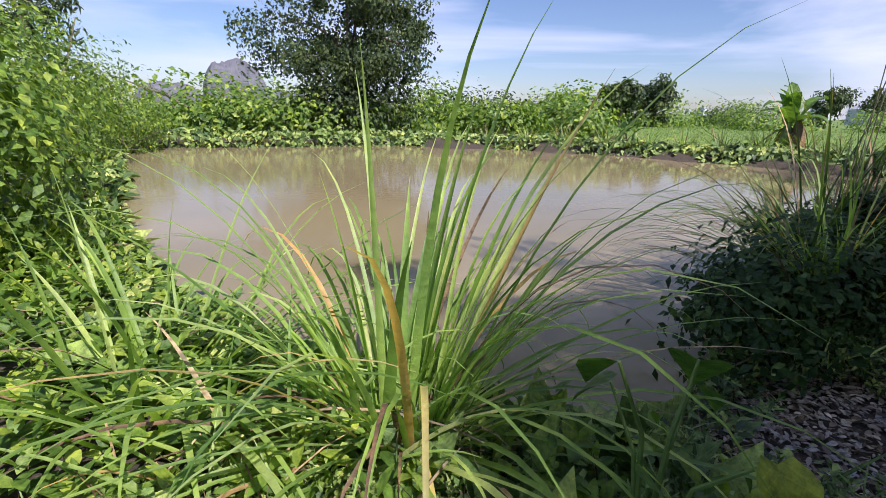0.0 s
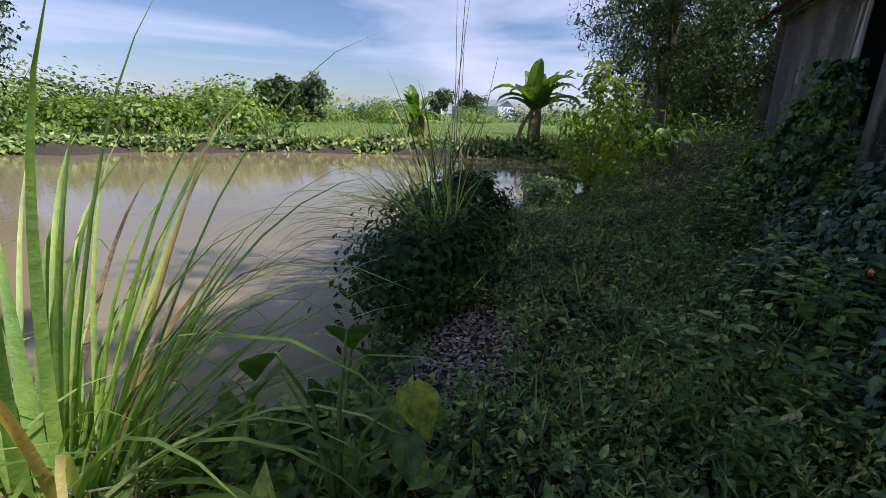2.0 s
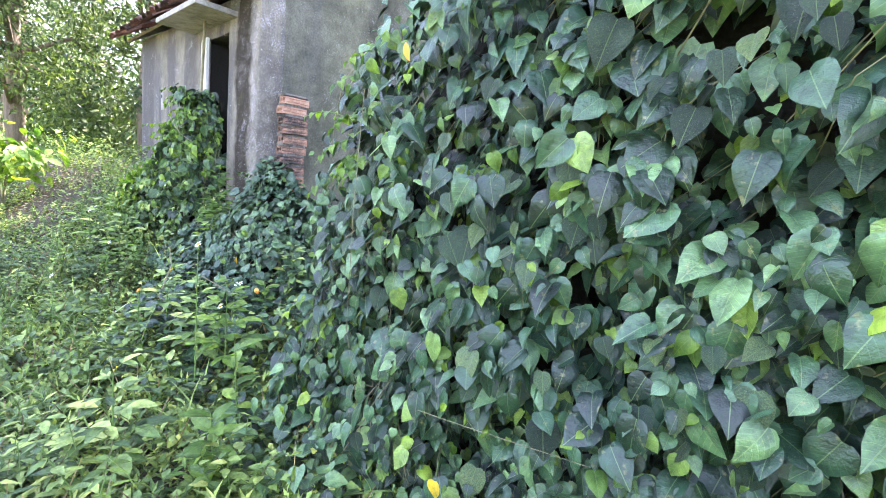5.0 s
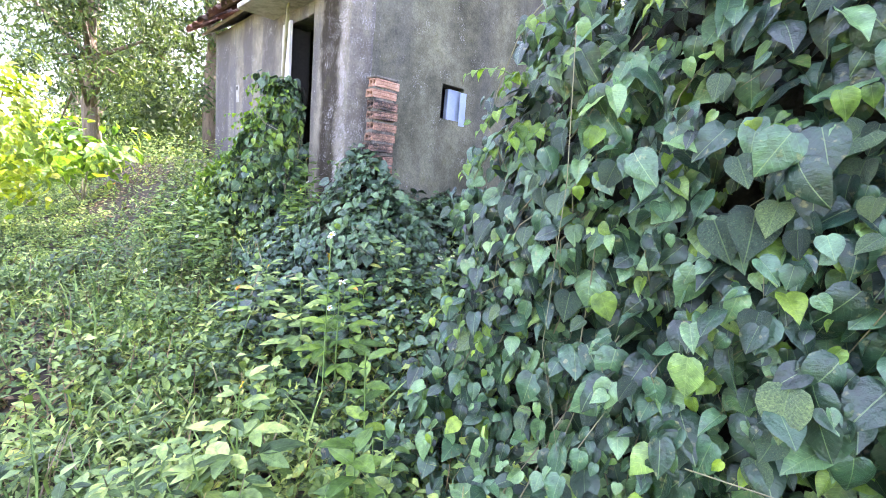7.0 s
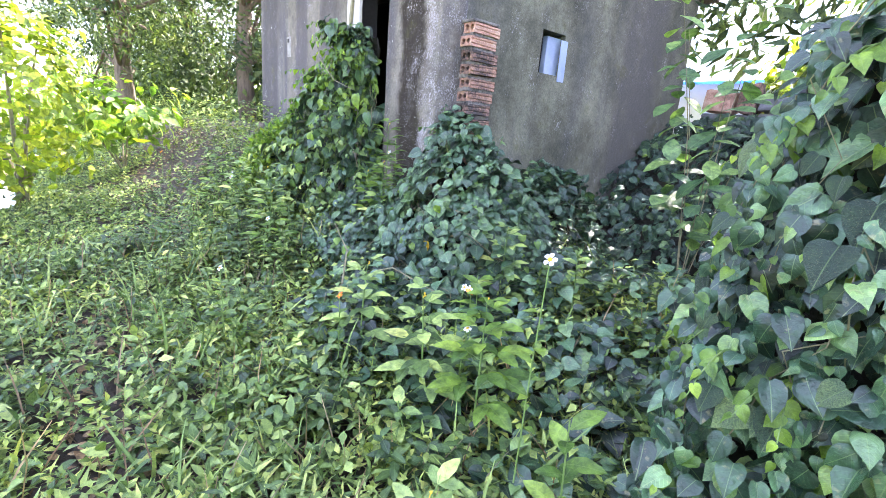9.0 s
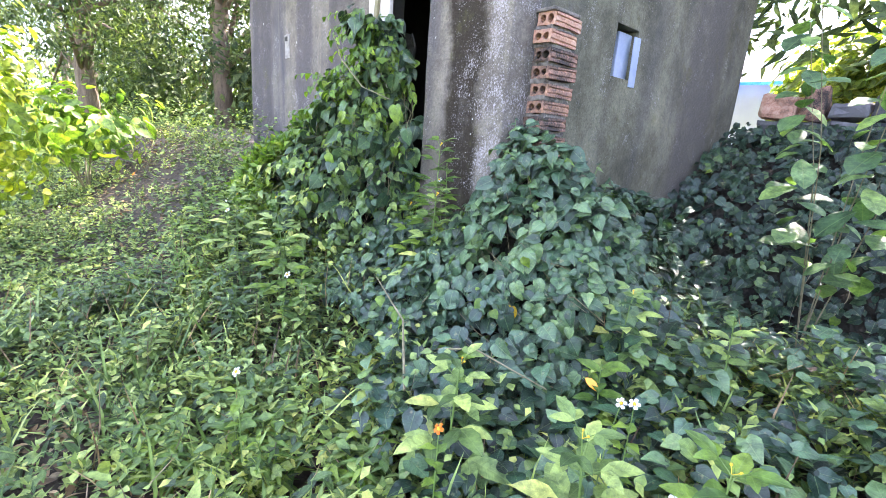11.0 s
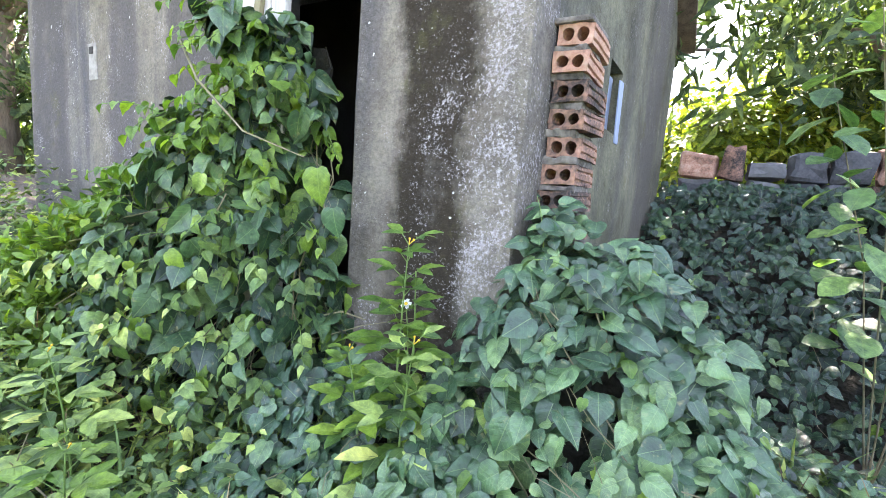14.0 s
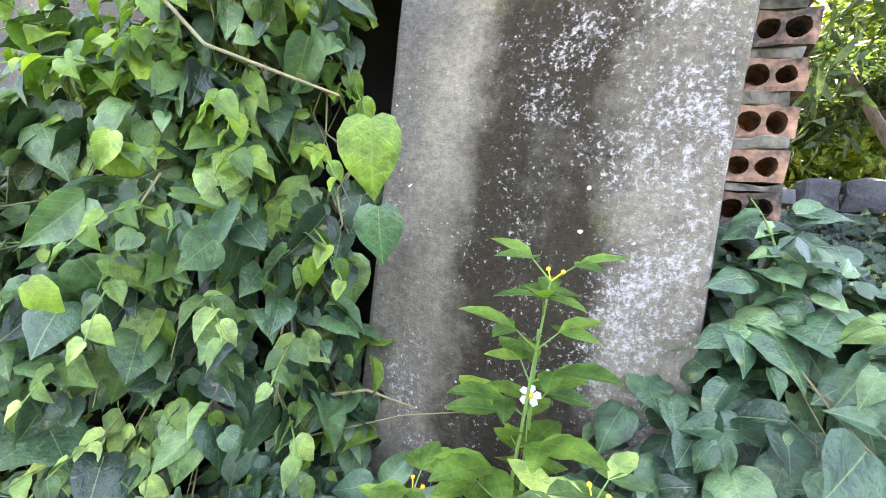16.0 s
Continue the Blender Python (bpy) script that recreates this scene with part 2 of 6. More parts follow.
def water_mat():
    m, n, l, out = nodes_of("pond_water")
    co = n.new("ShaderNodeTexCoord")
    mp = n.new("ShaderNodeMapping")
    mp.inputs["Scale"].default_value = (1, 2.2, 1)
    l.new(co.outputs["Object"], mp.inputs["Vector"])
    a = put(n, l, "ShaderNodeTexNoise", [("Vector", mp.outputs[0])], Scale=5.0, Detail=3.0)
    b = put(n, l, "ShaderNodeTexNoise", [("Vector", co.outputs["Object"])], Scale=0.25, Detail=3.0)
    col = ramp_of(n, l, b.outputs["Fac"], [(0.3, (0.20, 0.165, 0.085)), (0.7, (0.27, 0.22, 0.12))])
    bp = put(n, l, "ShaderNodeBump", [("Height", a.outputs["Fac"])], Strength=0.10, Distance=0.02)
    p = put(n, l, "ShaderNodeBsdfPrincipled", [("Base Color", col), ("Normal", bp.outputs[0])], Roughness=0.04, IOR=1.33)
    l.new(p.outputs[0], out.inputs[0])
    return m


M = {}
M["heart"] = leaf_mat("vine_leaf", [(0.0, (0.007, 0.022, 0.014)), (0.35, (0.020, 0.060, 0.036)), (0.65, (0.058, 0.138, 0.076)), (0.92, (0.125, 0.235, 0.108)), (1.0, (0.20, 0.32, 0.08))], 0.34, 0.07, 0.55, 0.45, spec=0.6)
M["heart_mid"] = leaf_mat("heap_vine_leaf", [(0.0, (0.013, 0.040, 0.022)), (0.35, (0.036, 0.090, 0.050)), (0.75, (0.068, 0.145, 0.075)), (1.0, (0.13, 0.225, 0.10))], 0.36, 0.07, 0.55, 0.35, spec=0.55)
# Darker copy of the vine leaf: shade over the rubble wall is in its colour.
M["heart_dark"] = leaf_mat("vine_leaf_shade_copy", [(0.0, (0.010, 0.030, 0.022)), (0.5, (0.022, 0.060, 0.040)), (0.9, (0.040, 0.095, 0.055)), (1.0, (0.09, 0.16, 0.06))], 0.38, 0.06, 0.5, 0.3, spec=0.5)
M["heart_big"] = leaf_mat("large_vine_leaf", [(0.0, (0.014, 0.036, 0.026)), (0.5, (0.050, 0.096, 0.066)), (0.85, (0.105, 0.170, 0.098)), (1.0, (0.14, 0.21, 0.09))], 0.33, 0.08, 0.6, 0.7, True, spec=0.6)
# Lighter, yellower vine leaf copy: brighter light by the doorway is in its colour.
M["heart_light"] = leaf_mat("vine_leaf_lit_copy", [(0.0, (0.009, 0.028, 0.016)), (0.35, (0.042, 0.098, 0.052)), (0.75, (0.105, 0.200, 0.088)), (1.0, (0.22, 0.34, 0.09))], 0.36, 0.12, 0.55, 0.4, spec=0.55)
M["young"] = leaf_mat("young_leaf", [(0.0, (0.075, 0.16, 0.035)), (0.6, (0.15, 0.265, 0.045)), (1.0, (0.26, 0.39, 0.06))], 0.42, 0.35, 0.3, 0.0)
M["herb"] = leaf_mat("herb_leaf", [(0.0, (0.035, 0.080, 0.022)), (0.4, (0.17, 0.275, 0.078)), (0.85, (0.36, 0.47, 0.14)), (1.0, (0.480, 0.520, 0.150))], 0.5, 0.14, 0.3, spec=0.4)
M["herb_dark"] = leaf_mat("ground_leaf", [(0.0, (0.018, 0.048, 0.016)), (0.7, (0.085, 0.165, 0.048)), (1.0, (0.191, 0.266, 0.062))], 0.48, 0.10, 0.3, spec=0.45)
# Darkened bush green: the near bank's shade is put into the leaf colour.
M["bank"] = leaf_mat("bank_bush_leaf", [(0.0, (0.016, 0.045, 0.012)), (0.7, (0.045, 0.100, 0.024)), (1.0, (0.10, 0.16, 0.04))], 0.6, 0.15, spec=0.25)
M["bamboo"] = leaf_mat("thicket_leaf", [(0.0, (0.10, 0.17, 0.022)), (0.6, (0.22, 0.29, 0.036)), (1.0, (0.38, 0.41, 0.055))], 0.5, 0.4)
M["yellow"] = leaf_mat("bright_shrub_leaf", [(0.0, (0.10, 0.175, 0.018)), (0.6, (0.25, 0.325, 0.035)), (1.0, (0.40, 0.43, 0.055))], 0.45, 0.45)
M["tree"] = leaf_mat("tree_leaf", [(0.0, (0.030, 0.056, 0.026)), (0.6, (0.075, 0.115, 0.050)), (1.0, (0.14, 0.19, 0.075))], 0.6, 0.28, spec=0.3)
M["bush"] = leaf_mat("bush_leaf", [(0.0, (0.069, 0.150, 0.025)), (0.6, (0.163, 0.281, 0.037)), (1.0, (0.350, 0.450, 0.062))], 0.5, 0.35)
M["grass"] = leaf_mat("grass_blade", [(0.0, (0.150, 0.265, 0.051)), (0.6, (0.326, 0.476, 0.113)), (0.93, (0.516, 0.621, 0.240)), (1.0, (0.651, 0.397, 0.164))], 0.40, 0.45, mottle=0.25)
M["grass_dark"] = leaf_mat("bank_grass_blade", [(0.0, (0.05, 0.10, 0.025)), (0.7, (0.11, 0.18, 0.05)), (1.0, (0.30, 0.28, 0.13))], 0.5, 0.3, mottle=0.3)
M["banana"] = leaf_mat("banana_leaf", [(0.0, (0.08, 0.17, 0.03)), (0.7, (0.16, 0.28, 0.05)), (1.0, (0.24, 0.36, 0.07))], 0.4, 0.35)
M["dry"] = leaf_mat("dry_leaf", [(0.0, (0.14, 0.085, 0.045)), (0.6, (0.28, 0.19, 0.11)), (1.0, (0.45, 0.34, 0.22))], 0.8, 0.1)
M["litter"] = leaf_mat("litter_leaf", [(0.0, (0.13, 0.085, 0.055)), (0.5, (0.36, 0.29, 0.23)), (1.0, (0.62, 0.55, 0.49))], 0.85, 0.05, spec=0.2)
M["gold"] = leaf_mat("yellowed_leaf", [(0.0, (0.55, 0.38, 0.03)), (1.0, (0.72, 0.50, 0.05))], 0.5, 0.2, 0.4)
M["stem"] = rough_mat("green_brown_stem", [(0.3, (0.09, 0.085, 0.04)), (0.7, (0.26, 0.23, 0.13))], 20, 0.8)
M["greenstem"] = rough_mat("green_stem", [(0.3, (0.08, 0.15, 0.03)), (0.7, (0.18, 0.28, 0.07))], 20, 0.6)
M["bark"] = rough_mat("bark", [(0.3, (0.06, 0.045, 0.032)), (0.7, (0.22, 0.17, 0.125))], 5, 0.95, 0.8, 40, stretch=(3, 3, 0.5), dist=0.03)
# Near-black core: the shade between vine leaves is put into this colour.
M["core"] = rough_mat("gap_shade_dark", [(0.3, (0.006, 0.007, 0.004)), (0.7, (0.028, 0.024, 0.014))], 12, 0.95, 1.0, 50, dist=0.05)
M["front"] = plaster_mat("front_plaster", 0, [(0.3, (0.10, 0.088, 0.072)), (0.7, (0.265, 0.238, 0.198))], [(-0.28, 0.16, (0.024, 0.018, 0.011)), (-1.50, 0.22, (0.09, 0.082, 0.078)), (-2.1, 0.16, (0.10, 0.092, 0.09)), (-2.95, 0.30, (0.085, 0.078, 0.078))], [(-0.08, 0.14, 0.115), (-0.25, 0.16, 0.05), (-2.3, 0.35, 0.03)], 0.85)
M["gable"] = plaster_mat("gable_plaster", 1, [(0.3, (0.055, 0.053, 0.038)), (0.50, (0.135, 0.132, 0.094)), (0.7, (0.225, 0.215, 0.155))], [(2.2, 0.4, (0.09, 0.085, 0.075))], [(0.03, 0.08, 0.06)], 0.35, 0.0)
# Indoor colour kept near black: shade in the doorway and vent is painted in.
M["inside"] = rough_mat("dark_inside_shade", [(0.3, (0.02, 0.018, 0.016)), (0.7, (0.06, 0.055, 0.05))], 3, 0.95)
M["brick"] = rough_mat("fired_clay", [(0.36, (0.045, 0.036, 0.032)), (0.46, (0.20, 0.118, 0.086)), (0.57, (0.39, 0.210, 0.142)), (0.76, (0.52, 0.37, 0.28))], 13, 0.92, 0.8, 90, rand=0.22)
M["mortar"] = rough_mat("old_mortar", [(0.36, (0.035, 0.032, 0.028)), (0.7, (0.28, 0.25, 0.215))], 14, 0.95, 0.8, 70)
M["tile"] = rough_mat("clay_roof_tile", [(0.3, (0.06, 0.04, 0.032)), (0.55, (0.20, 0.11, 0.075)), (0.75, (0.34, 0.22, 0.16))], 7, 0.9, 0.5, 60, rand=0.3)
M["cement"] = rough_mat("weathered_cement", [(0.3, (0.13, 0.12, 0.105)), (0.7, (0.36, 0.34, 0.31))], 12, 0.95, 0.6)
M["wood"] = rough_mat("weathered_plank", [(0.3, (0.24, 0.22, 0.20)), (0.7, (0.62, 0.59, 0.54))], 4, 0.8, 0.5, 50, stretch=(8, 8, 0.7))
M["blue"] = rough_mat("pale_blue_board", [(0.3, (0.204, 0.258, 0.360)), (0.7, (0.312, 0.360, 0.444))], 8, 0.75, 0.3)
M["stone"] = rough_mat("rubble_stone", [(0.3, (0.04, 0.042, 0.045)), (0.7, (0.15, 0.15, 0.15))], 6, 0.95, 0.7, rand=0.3)
M["rock"] = rough_mat("karst_rock", [(0.3, (0.05, 0.055, 0.07)), (0.6, (0.15, 0.15, 0.17)), (0.75, (0.26, 0.24, 0.24))], 0.04, 0.95, 0.8, 0.4, stretch=(1, 1, 0.35), dist=2.0)
M["petal"] = rough_mat("white_petal", [(0.3, (0.75, 0.75, 0.72)), (0.7, (0.85, 0.85, 0.82))], 30, 0.6, 0.1)
M["pollen"] = rough_mat("yellow_flower_disc", [(0.3, (0.6, 0.36, 0.02)), (0.7, (0.8, 0.52, 0.04))], 90, 0.8, 0.4)
M["orange"] = rough_mat("orange_petal", [(0.3, (0.75, 0.22, 0.02)), (0.7, (0.85, 0.32, 0.03))], 30, 0.6, 0.1)
M["city"] = rough_mat("far_building_wall", [(0.3, (0.42, 0.46, 0.52)), (0.7, (0.52, 0.55, 0.6))], 0.2, 0.8, 0.1)
M["glass"] = rough_mat("far_window_glass", [(0.3, (0.10, 0.13, 0.17)), (0.7, (0.14, 0.17, 0.22))], 0.2, 0.3, 0.0)
M["shed_wall"] = rough_mat("white_painted_wall", [(0.3, (0.66, 0.66, 0.66)), (0.7, (0.8, 0.8, 0.79))], 2, 0.8, 0.2)
M["sheet"] = rough_mat("blue_metal_sheet", [(0.3, (0.05, 0.20, 0.50)), (0.7, (0.09, 0.30, 0.62))], 2, 0.5, 0.2)
M["ground"] = ground_mat()
M["water"] = water_mat()

# ---- mesh helpers ----
RNG = np.random.default_rng(7)


def link_mesh(name, mesh, mat, parent=None, label="", kind=""):
    ob = new(name, mesh)
    if mat is not None and not mesh.materials:
        mesh.materials.append(mat)
    if parent is not None:
        ob.parent = parent
    return tagged(ob, label, "", "", kind)


def part(name, bm, mat, parent, label="", smooth=False):
    me = bpy.data.meshes.new(name)
    bmesh.ops.recalc_face_normals(bm, faces=bm.faces)
    bm.to_mesh(me)
    bm.free()
    if smooth:
        me.polygons.foreach_set("use_smooth", [True] * len(me.polygons))
    return link_mesh(name, me, mat, parent, label)


def thing(name, at, label, category, group="", kind=""):
    e = new(name)
    e.empty_display_size = 0.1
    e.location = at
    return tagged(e, label, category, group, kind)


def add_box(bm, lo, hi, bevel=0.0):
    g = bmesh.ops.create_cube(bm, size=1.0)
    c = [(a + b) / 2 for a, b in zip(lo, hi)]
    s = [b - a for a, b in zip(lo, hi)]
    for v in g["verts"]:
        v.co = Vector([v.co[i] * s[i] + c[i] for i in range(3)])
    if bevel:
        es = {e for v in g["verts"] for e in v.link_edges}
        bmesh.ops.bevel(bm, geom=list(es), offset=bevel, segments=2, affect="EDGES", profile=0.6)
    return g["verts"]


def roughen(bm, amount, scale=4.0, seed=0.0):
    for v in bm.verts:
        v.co += noise.noise_vector(v.co * scale + Vector((seed, seed, seed))) * amount


def tube(bm, pts, radii, sides=6):
    rings = []
    for i, p in enumerate(pts):
        p = Vector(p)
        a = Vector(pts[max(i - 1, 0)])
        b = Vector(pts[min(i + 1, len(pts) - 1)])
        d = (b - a).normalized() if (b - a).length > 1e-6 else Vector((0, 0, 1))
        u = d.orthogonal().normalized()
        w = d.cross(u)
        rings.append([bm.verts.new(p + (u * math.cos(2 * math.pi * k / sides) + w * math.sin(2 * math.pi * k / sides)) * radii[i]) for k in range(sides)])
    for r, q in zip(rings, rings[1:]):
        for k in range(sides):
            bm.faces.new((r[k], r[(k + 1) % sides], q[(k + 1) % sides], q[k]))
    bm.faces.new(rings[-1])
    bm.faces.new(rings[0][::-1])


# leaf outlines: half breadth along the blade, folded on the rib and drooping to the tip
def blade_template(rows, fold=0.12, droop=0.18):
    """rows: (along, half breadth). Gives vertices, faces and each vertex's own (u, v)."""
    vs, uv, fs = [], [], []
    for a, h in rows:
        z = -droop * a * a
        vs += [(-h, a + (-0.10 if h > 0.2 and a < 0.1 else 0.0), z + fold * h * 2), (0, a, z), (h, a + (-0.10 if h > 0.2 and a < 0.1 else 0.0), z + fold * h * 2)]
        uv += [(0.5 - h, a), (0.5, a), (0.5 + h, a)]
    for i in range(len(rows) - 1):
        b = 3 * i
        for q in ((b, b + 1, b + 4, b + 3), (b + 1, b + 2, b + 5, b + 4)):
            fs.append(q)
    return np.array(vs, float), fs, np.array(uv, float)


HEART = blade_template([(0.03, 0.21), (0.13, 0.36), (0.30, 0.42), (0.52, 0.36), (0.76, 0.19), (1.0, 0.01)], 0.13, 0.24)


def curved_template(rows, fold=0.10, cup=0.05, droop=0.2, ripple=0.0, twist=0.0):
    """As blade_template, with a cupped half blade on each side of the rib, lobes that reach back past the stalk, and a wavy margin."""
    vs, uv, fs = [], [], []
    for i, (a, h, back) in enumerate(rows):
        z = -droop * a * a
        for q in (-1.0, -0.5, 0.0, 0.5, 1.0):
            wave = ripple * (1 if i % 2 else -1) * q * q * (1 if q > 0 else -0.7)
            vs.append((h * q, a - back * abs(q), z + fold * abs(q) * h * 2 + cup * math.sin(math.pi * abs(q)) * h * 2 + wave + twist * a * h * q))
            uv.append((0.5 + h * q, a))
    for i in range(len(rows) - 1):
        for k in range(4):
            b = 5 * i + k
            fs.append((b, b + 1, b + 6, b + 5))
    return np.array(vs, float), fs, np.array(uv, float)


FINE = [(0.02, 0.15, 0.06), (0.08, 0.31, 0.06), (0.22, 0.41, 0.015), (0.42, 0.405, 0.0), (0.62, 0.31, 0.0), (0.83, 0.135, 0.0), (1.0, 0.004, 0.0)]
HEART_FINE = curved_template(FINE)
HEARTS = [curved_template([(a, h * w, b) for a, h, b in FINE], fo, cu, dr, ri, tw) for w, fo, cu, dr, ri, tw in ((1.05, 0.04, 0.06, 0.08, 0.015, 0.2), (0.92, 0.20, 0.08, 0.30, 0.02, -0.25), (1.0, -0.06, 0.09, 0.50, 0.025, 0.3), (0.74, 0.30, 0.05, 0.22, 0.02, -0.4))]
OVAL = blade_template([(0.0, 0.02), (0.25, 0.20), (0.55, 0.24), (0.85, 0.12), (1.0, 0.01)], 0.12, 0.25)


OBOVATE = curved_template([(0.0, 0.02, 0.0), (0.18, 0.14, 0.0), (0.42, 0.26, 0.0), (0.66, 0.31, 0.0), (0.86, 0.22, 0.0), (1.0, 0.03, 0.0)], 0.10, 0.04, 0.25, 0.01, 0.2)


def kite_template(half, at, fold=0.15, droop=0.22):
    """A small leaf of four facets, folded on its rib."""
    z = -droop * at * at
    vs = np.array([(0, 0, 0), (-half, at, z + 2 * fold * half), (0, at, z), (half, at, z + 2 * fold * half), (0, 1, -droop)], float)
    return vs, [(0, 2, 1), (0, 3, 2), (1, 2, 4), (2, 3, 4)], np.stack([vs[:, 0] + 0.5, vs[:, 1]], -1)


SMALL = kite_template(0.30, 0.42)
BROAD = kite_template(0.27, 0.45, 0.12, 0.25)
LANCE = kite_template(0.13, 0.35, 0.12, 0.3)


def unit(a):
    return a / np.maximum(np.linalg.norm(a, axis=1, keepdims=True), 1e-9)


def cloud_mesh(name, template, pos, tip, normal, size):
    """Many leaves in one mesh: each at its place, with its way to the tip, its upper side and its length."""
    tv, tf, tuv = template
    pos, tip, normal, size = np.asarray(pos, float), unit(np.asarray(tip, float)), np.asarray(normal, float), np.asarray(size, float)
    side = unit(np.cross(tip, normal))
    up = np.cross(side, tip)
    n, k = len(pos), len(tv)
    co = pos[:, None, :] + size[:, None, None] * (tv[None, :, 0, None] * side[:, None, :] + tv[None, :, 1, None] * tip[:, None, :] + tv[None, :, 2, None] * up[:, None, :])
    fa = np.array(tf, int)
    faces = (np.arange(n)[:, None, None] * k + fa[None]).reshape(-1, fa.shape[1])
    me = bpy.data.meshes.new(name)
    me.vertices.add(n * k)
    me.vertices.foreach_set("co", co.reshape(-1))
    me.loops.add(faces.size)
    me.loops.foreach_set("vertex_index", faces.reshape(-1))
    me.polygons.add(len(faces))
    me.polygons.foreach_set("loop_start", np.arange(len(faces)) * fa.shape[1])
    me.polygons.foreach_set("use_smooth", np.ones(len(faces), bool))
    lay = me.uv_layers.new(name="leaf")
    lay.data.foreach_set("uv", np.tile(tuv, (n, 1))[faces.reshape(-1)].reshape(-1))
    me.update(calc_edges=True)
    me.validate()
    return me


def rand_unit(n):
    return unit(RNG.normal(size=(n, 3)))


# ---- the lie of the land ----
WATER_Z = -1.05
SHORE = np.array([(5.6, -20.7), (0.5, -19.9), (-4.0, -19.6), (-7.2, -17.9), (-10.8, -13.2), (-12.5, -9.2), (-13.4, -5.0), (-12.6, -3.0), (-8.6, -2.25), (-6.0, -2.3),
                  (-4.3, -2.5), (-3.4, -3.2), (-1.5, -3.9), (0.2, -3.8), (1.3, -3.35), (2.3, -3.05), (2.9, -3.4), (3.5, -4.3), (4.3, -6.0), (4.8, -9.0), (5.0, -14.0)])


def shore_distance(x, y):
    """Metres from the waterline: positive on land, negative over the pond."""
    p = np.stack([x, y], -1)
    d = np.full(x.shape, 1e9)
    inside = np.zeros(x.shape, bool)
    for a, b in zip(SHORE, np.roll(SHORE, -1, axis=0)):
        ab = b - a
        t = np.clip(((p - a) @ ab) / (ab @ ab), 0, 1)
        d = np.minimum(d, np.linalg.norm(p - a - t[..., None] * ab, axis=-1))
        hit = ((a[1] > y) != (b[1] > y)) & (x < (b[0] - a[0]) * (y - a[1]) / (b[1] - a[1] + 1e-12) + a[0])
        inside ^= hit
    return np.where(inside, -d, d)


def smooth(a, b, x):
    t = np.clip((x - a) / (b - a), 0, 1)
    return t * t * (3 - 2 * t)


def wavy(x, y, s=1.0):
    return (np.sin(1.7 * x * s + 0.6) * np.cos(1.3 * y * s - 0.4) + 0.6 * np.sin(3.1 * x * s - 1.9 * y * s) + 0.4 * np.cos(5.3 * y * s + 2.2 * x * s)) / 2.0


def land(x, y):
    x, y = np.asarray(x, float), np.asarray(y, float)
    sd = shore_distance(x, y)
    near = -0.80 + 0.55 * smooth(1.0, -3.2, x) * smooth(-1.6, -0.1, y) + 0.22 * smooth(-0.5, -8.0, x) + 0.25 * smooth(-0.9, 0.4, y) * smooth(4.5, 1.5, x)
    far = smooth(-11.5, -13.5, x) + smooth(-19, -21, y)
    base = near * (1 - np.clip(far, 0, 1)) + np.clip(far, 0, 1) * -0.52
    base = base + 0.03 * wavy(x, y, 1.3) * smooth(40, 10, np.abs(x) + np.abs(y))
    rise = np.where(sd > 0, 1 - np.exp(-np.maximum(sd, 0) * (2.6 + 6.0 * np.clip(smooth(-6, -9, x) + smooth(-9, -14, y), 0, 1))), 0)
    return np.where(sd > 0, WATER_Z + (base - WATER_Z) * rise, WATER_Z - 0.5 * (1 - np.exp(sd * 1.5)))


def build_ground():
    def axis(lo, hi, step, ends):
        mid = list(np.arange(lo, hi + 1e-6, step))
        left, right, s, a, b = [], [], step, lo, hi
        while a > -ends or b < ends:
            s *= 1.28
            a, b = a - s, b + s
            left.append(a)
            right.append(b)
        return np.array(left[::-1] + mid + right)
    xs, ys = axis(-7.0, 5.5, 0.12, 2500), axis(-6.0, 3.5, 0.12, 2500)
    gx, gy = np.meshgrid(xs, ys)
    z = land(gx, gy)
    co = np.stack([gx, gy, z], -1).reshape(-1, 3)
    w, h = len(xs), len(ys)
    idx = np.arange(w * h).reshape(h, w)
    f = np.stack([idx[:-1, :-1], idx[:-1, 1:], idx[1:, 1:], idx[1:, :-1]], -1).reshape(-1, 4)
    me = bpy.data.meshes.new("ground")
    me.from_pydata(co.tolist(), [], f.tolist())
    me.polygons.foreach_set("use_smooth", [True] * len(me.polygons))
    tagged(link_mesh("ground", me, M["ground"]), "earth bank with dead leaves, meadow beyond the pond", "ground", "", "structure")
    bm = bmesh.new()
    bmesh.ops.create_grid(bm, x_segments=2, y_segments=2, size=1)
    for v in bm.verts:
        v.co = (v.co.x * 11.5 - 4.2, v.co.y * 10.5 - 11.2, WATER_Z)
    ob = part("water", bm, M["water"], None)
    tagged(ob, "still muddy brown pond reflecting the sky", "water", "", "structure")


build_ground()


# ---- the shed ----
SHED_X, SHED_Y, WALL = -3.25, 3.0, 0.2     # far end, depth, wall thickness
DOOR_L, DOOR_R, DOOR_TOP = -1.12, -0.585, 1.53
EAVE, RIDGE = 1.79, 2.7
FOOT = -0.9


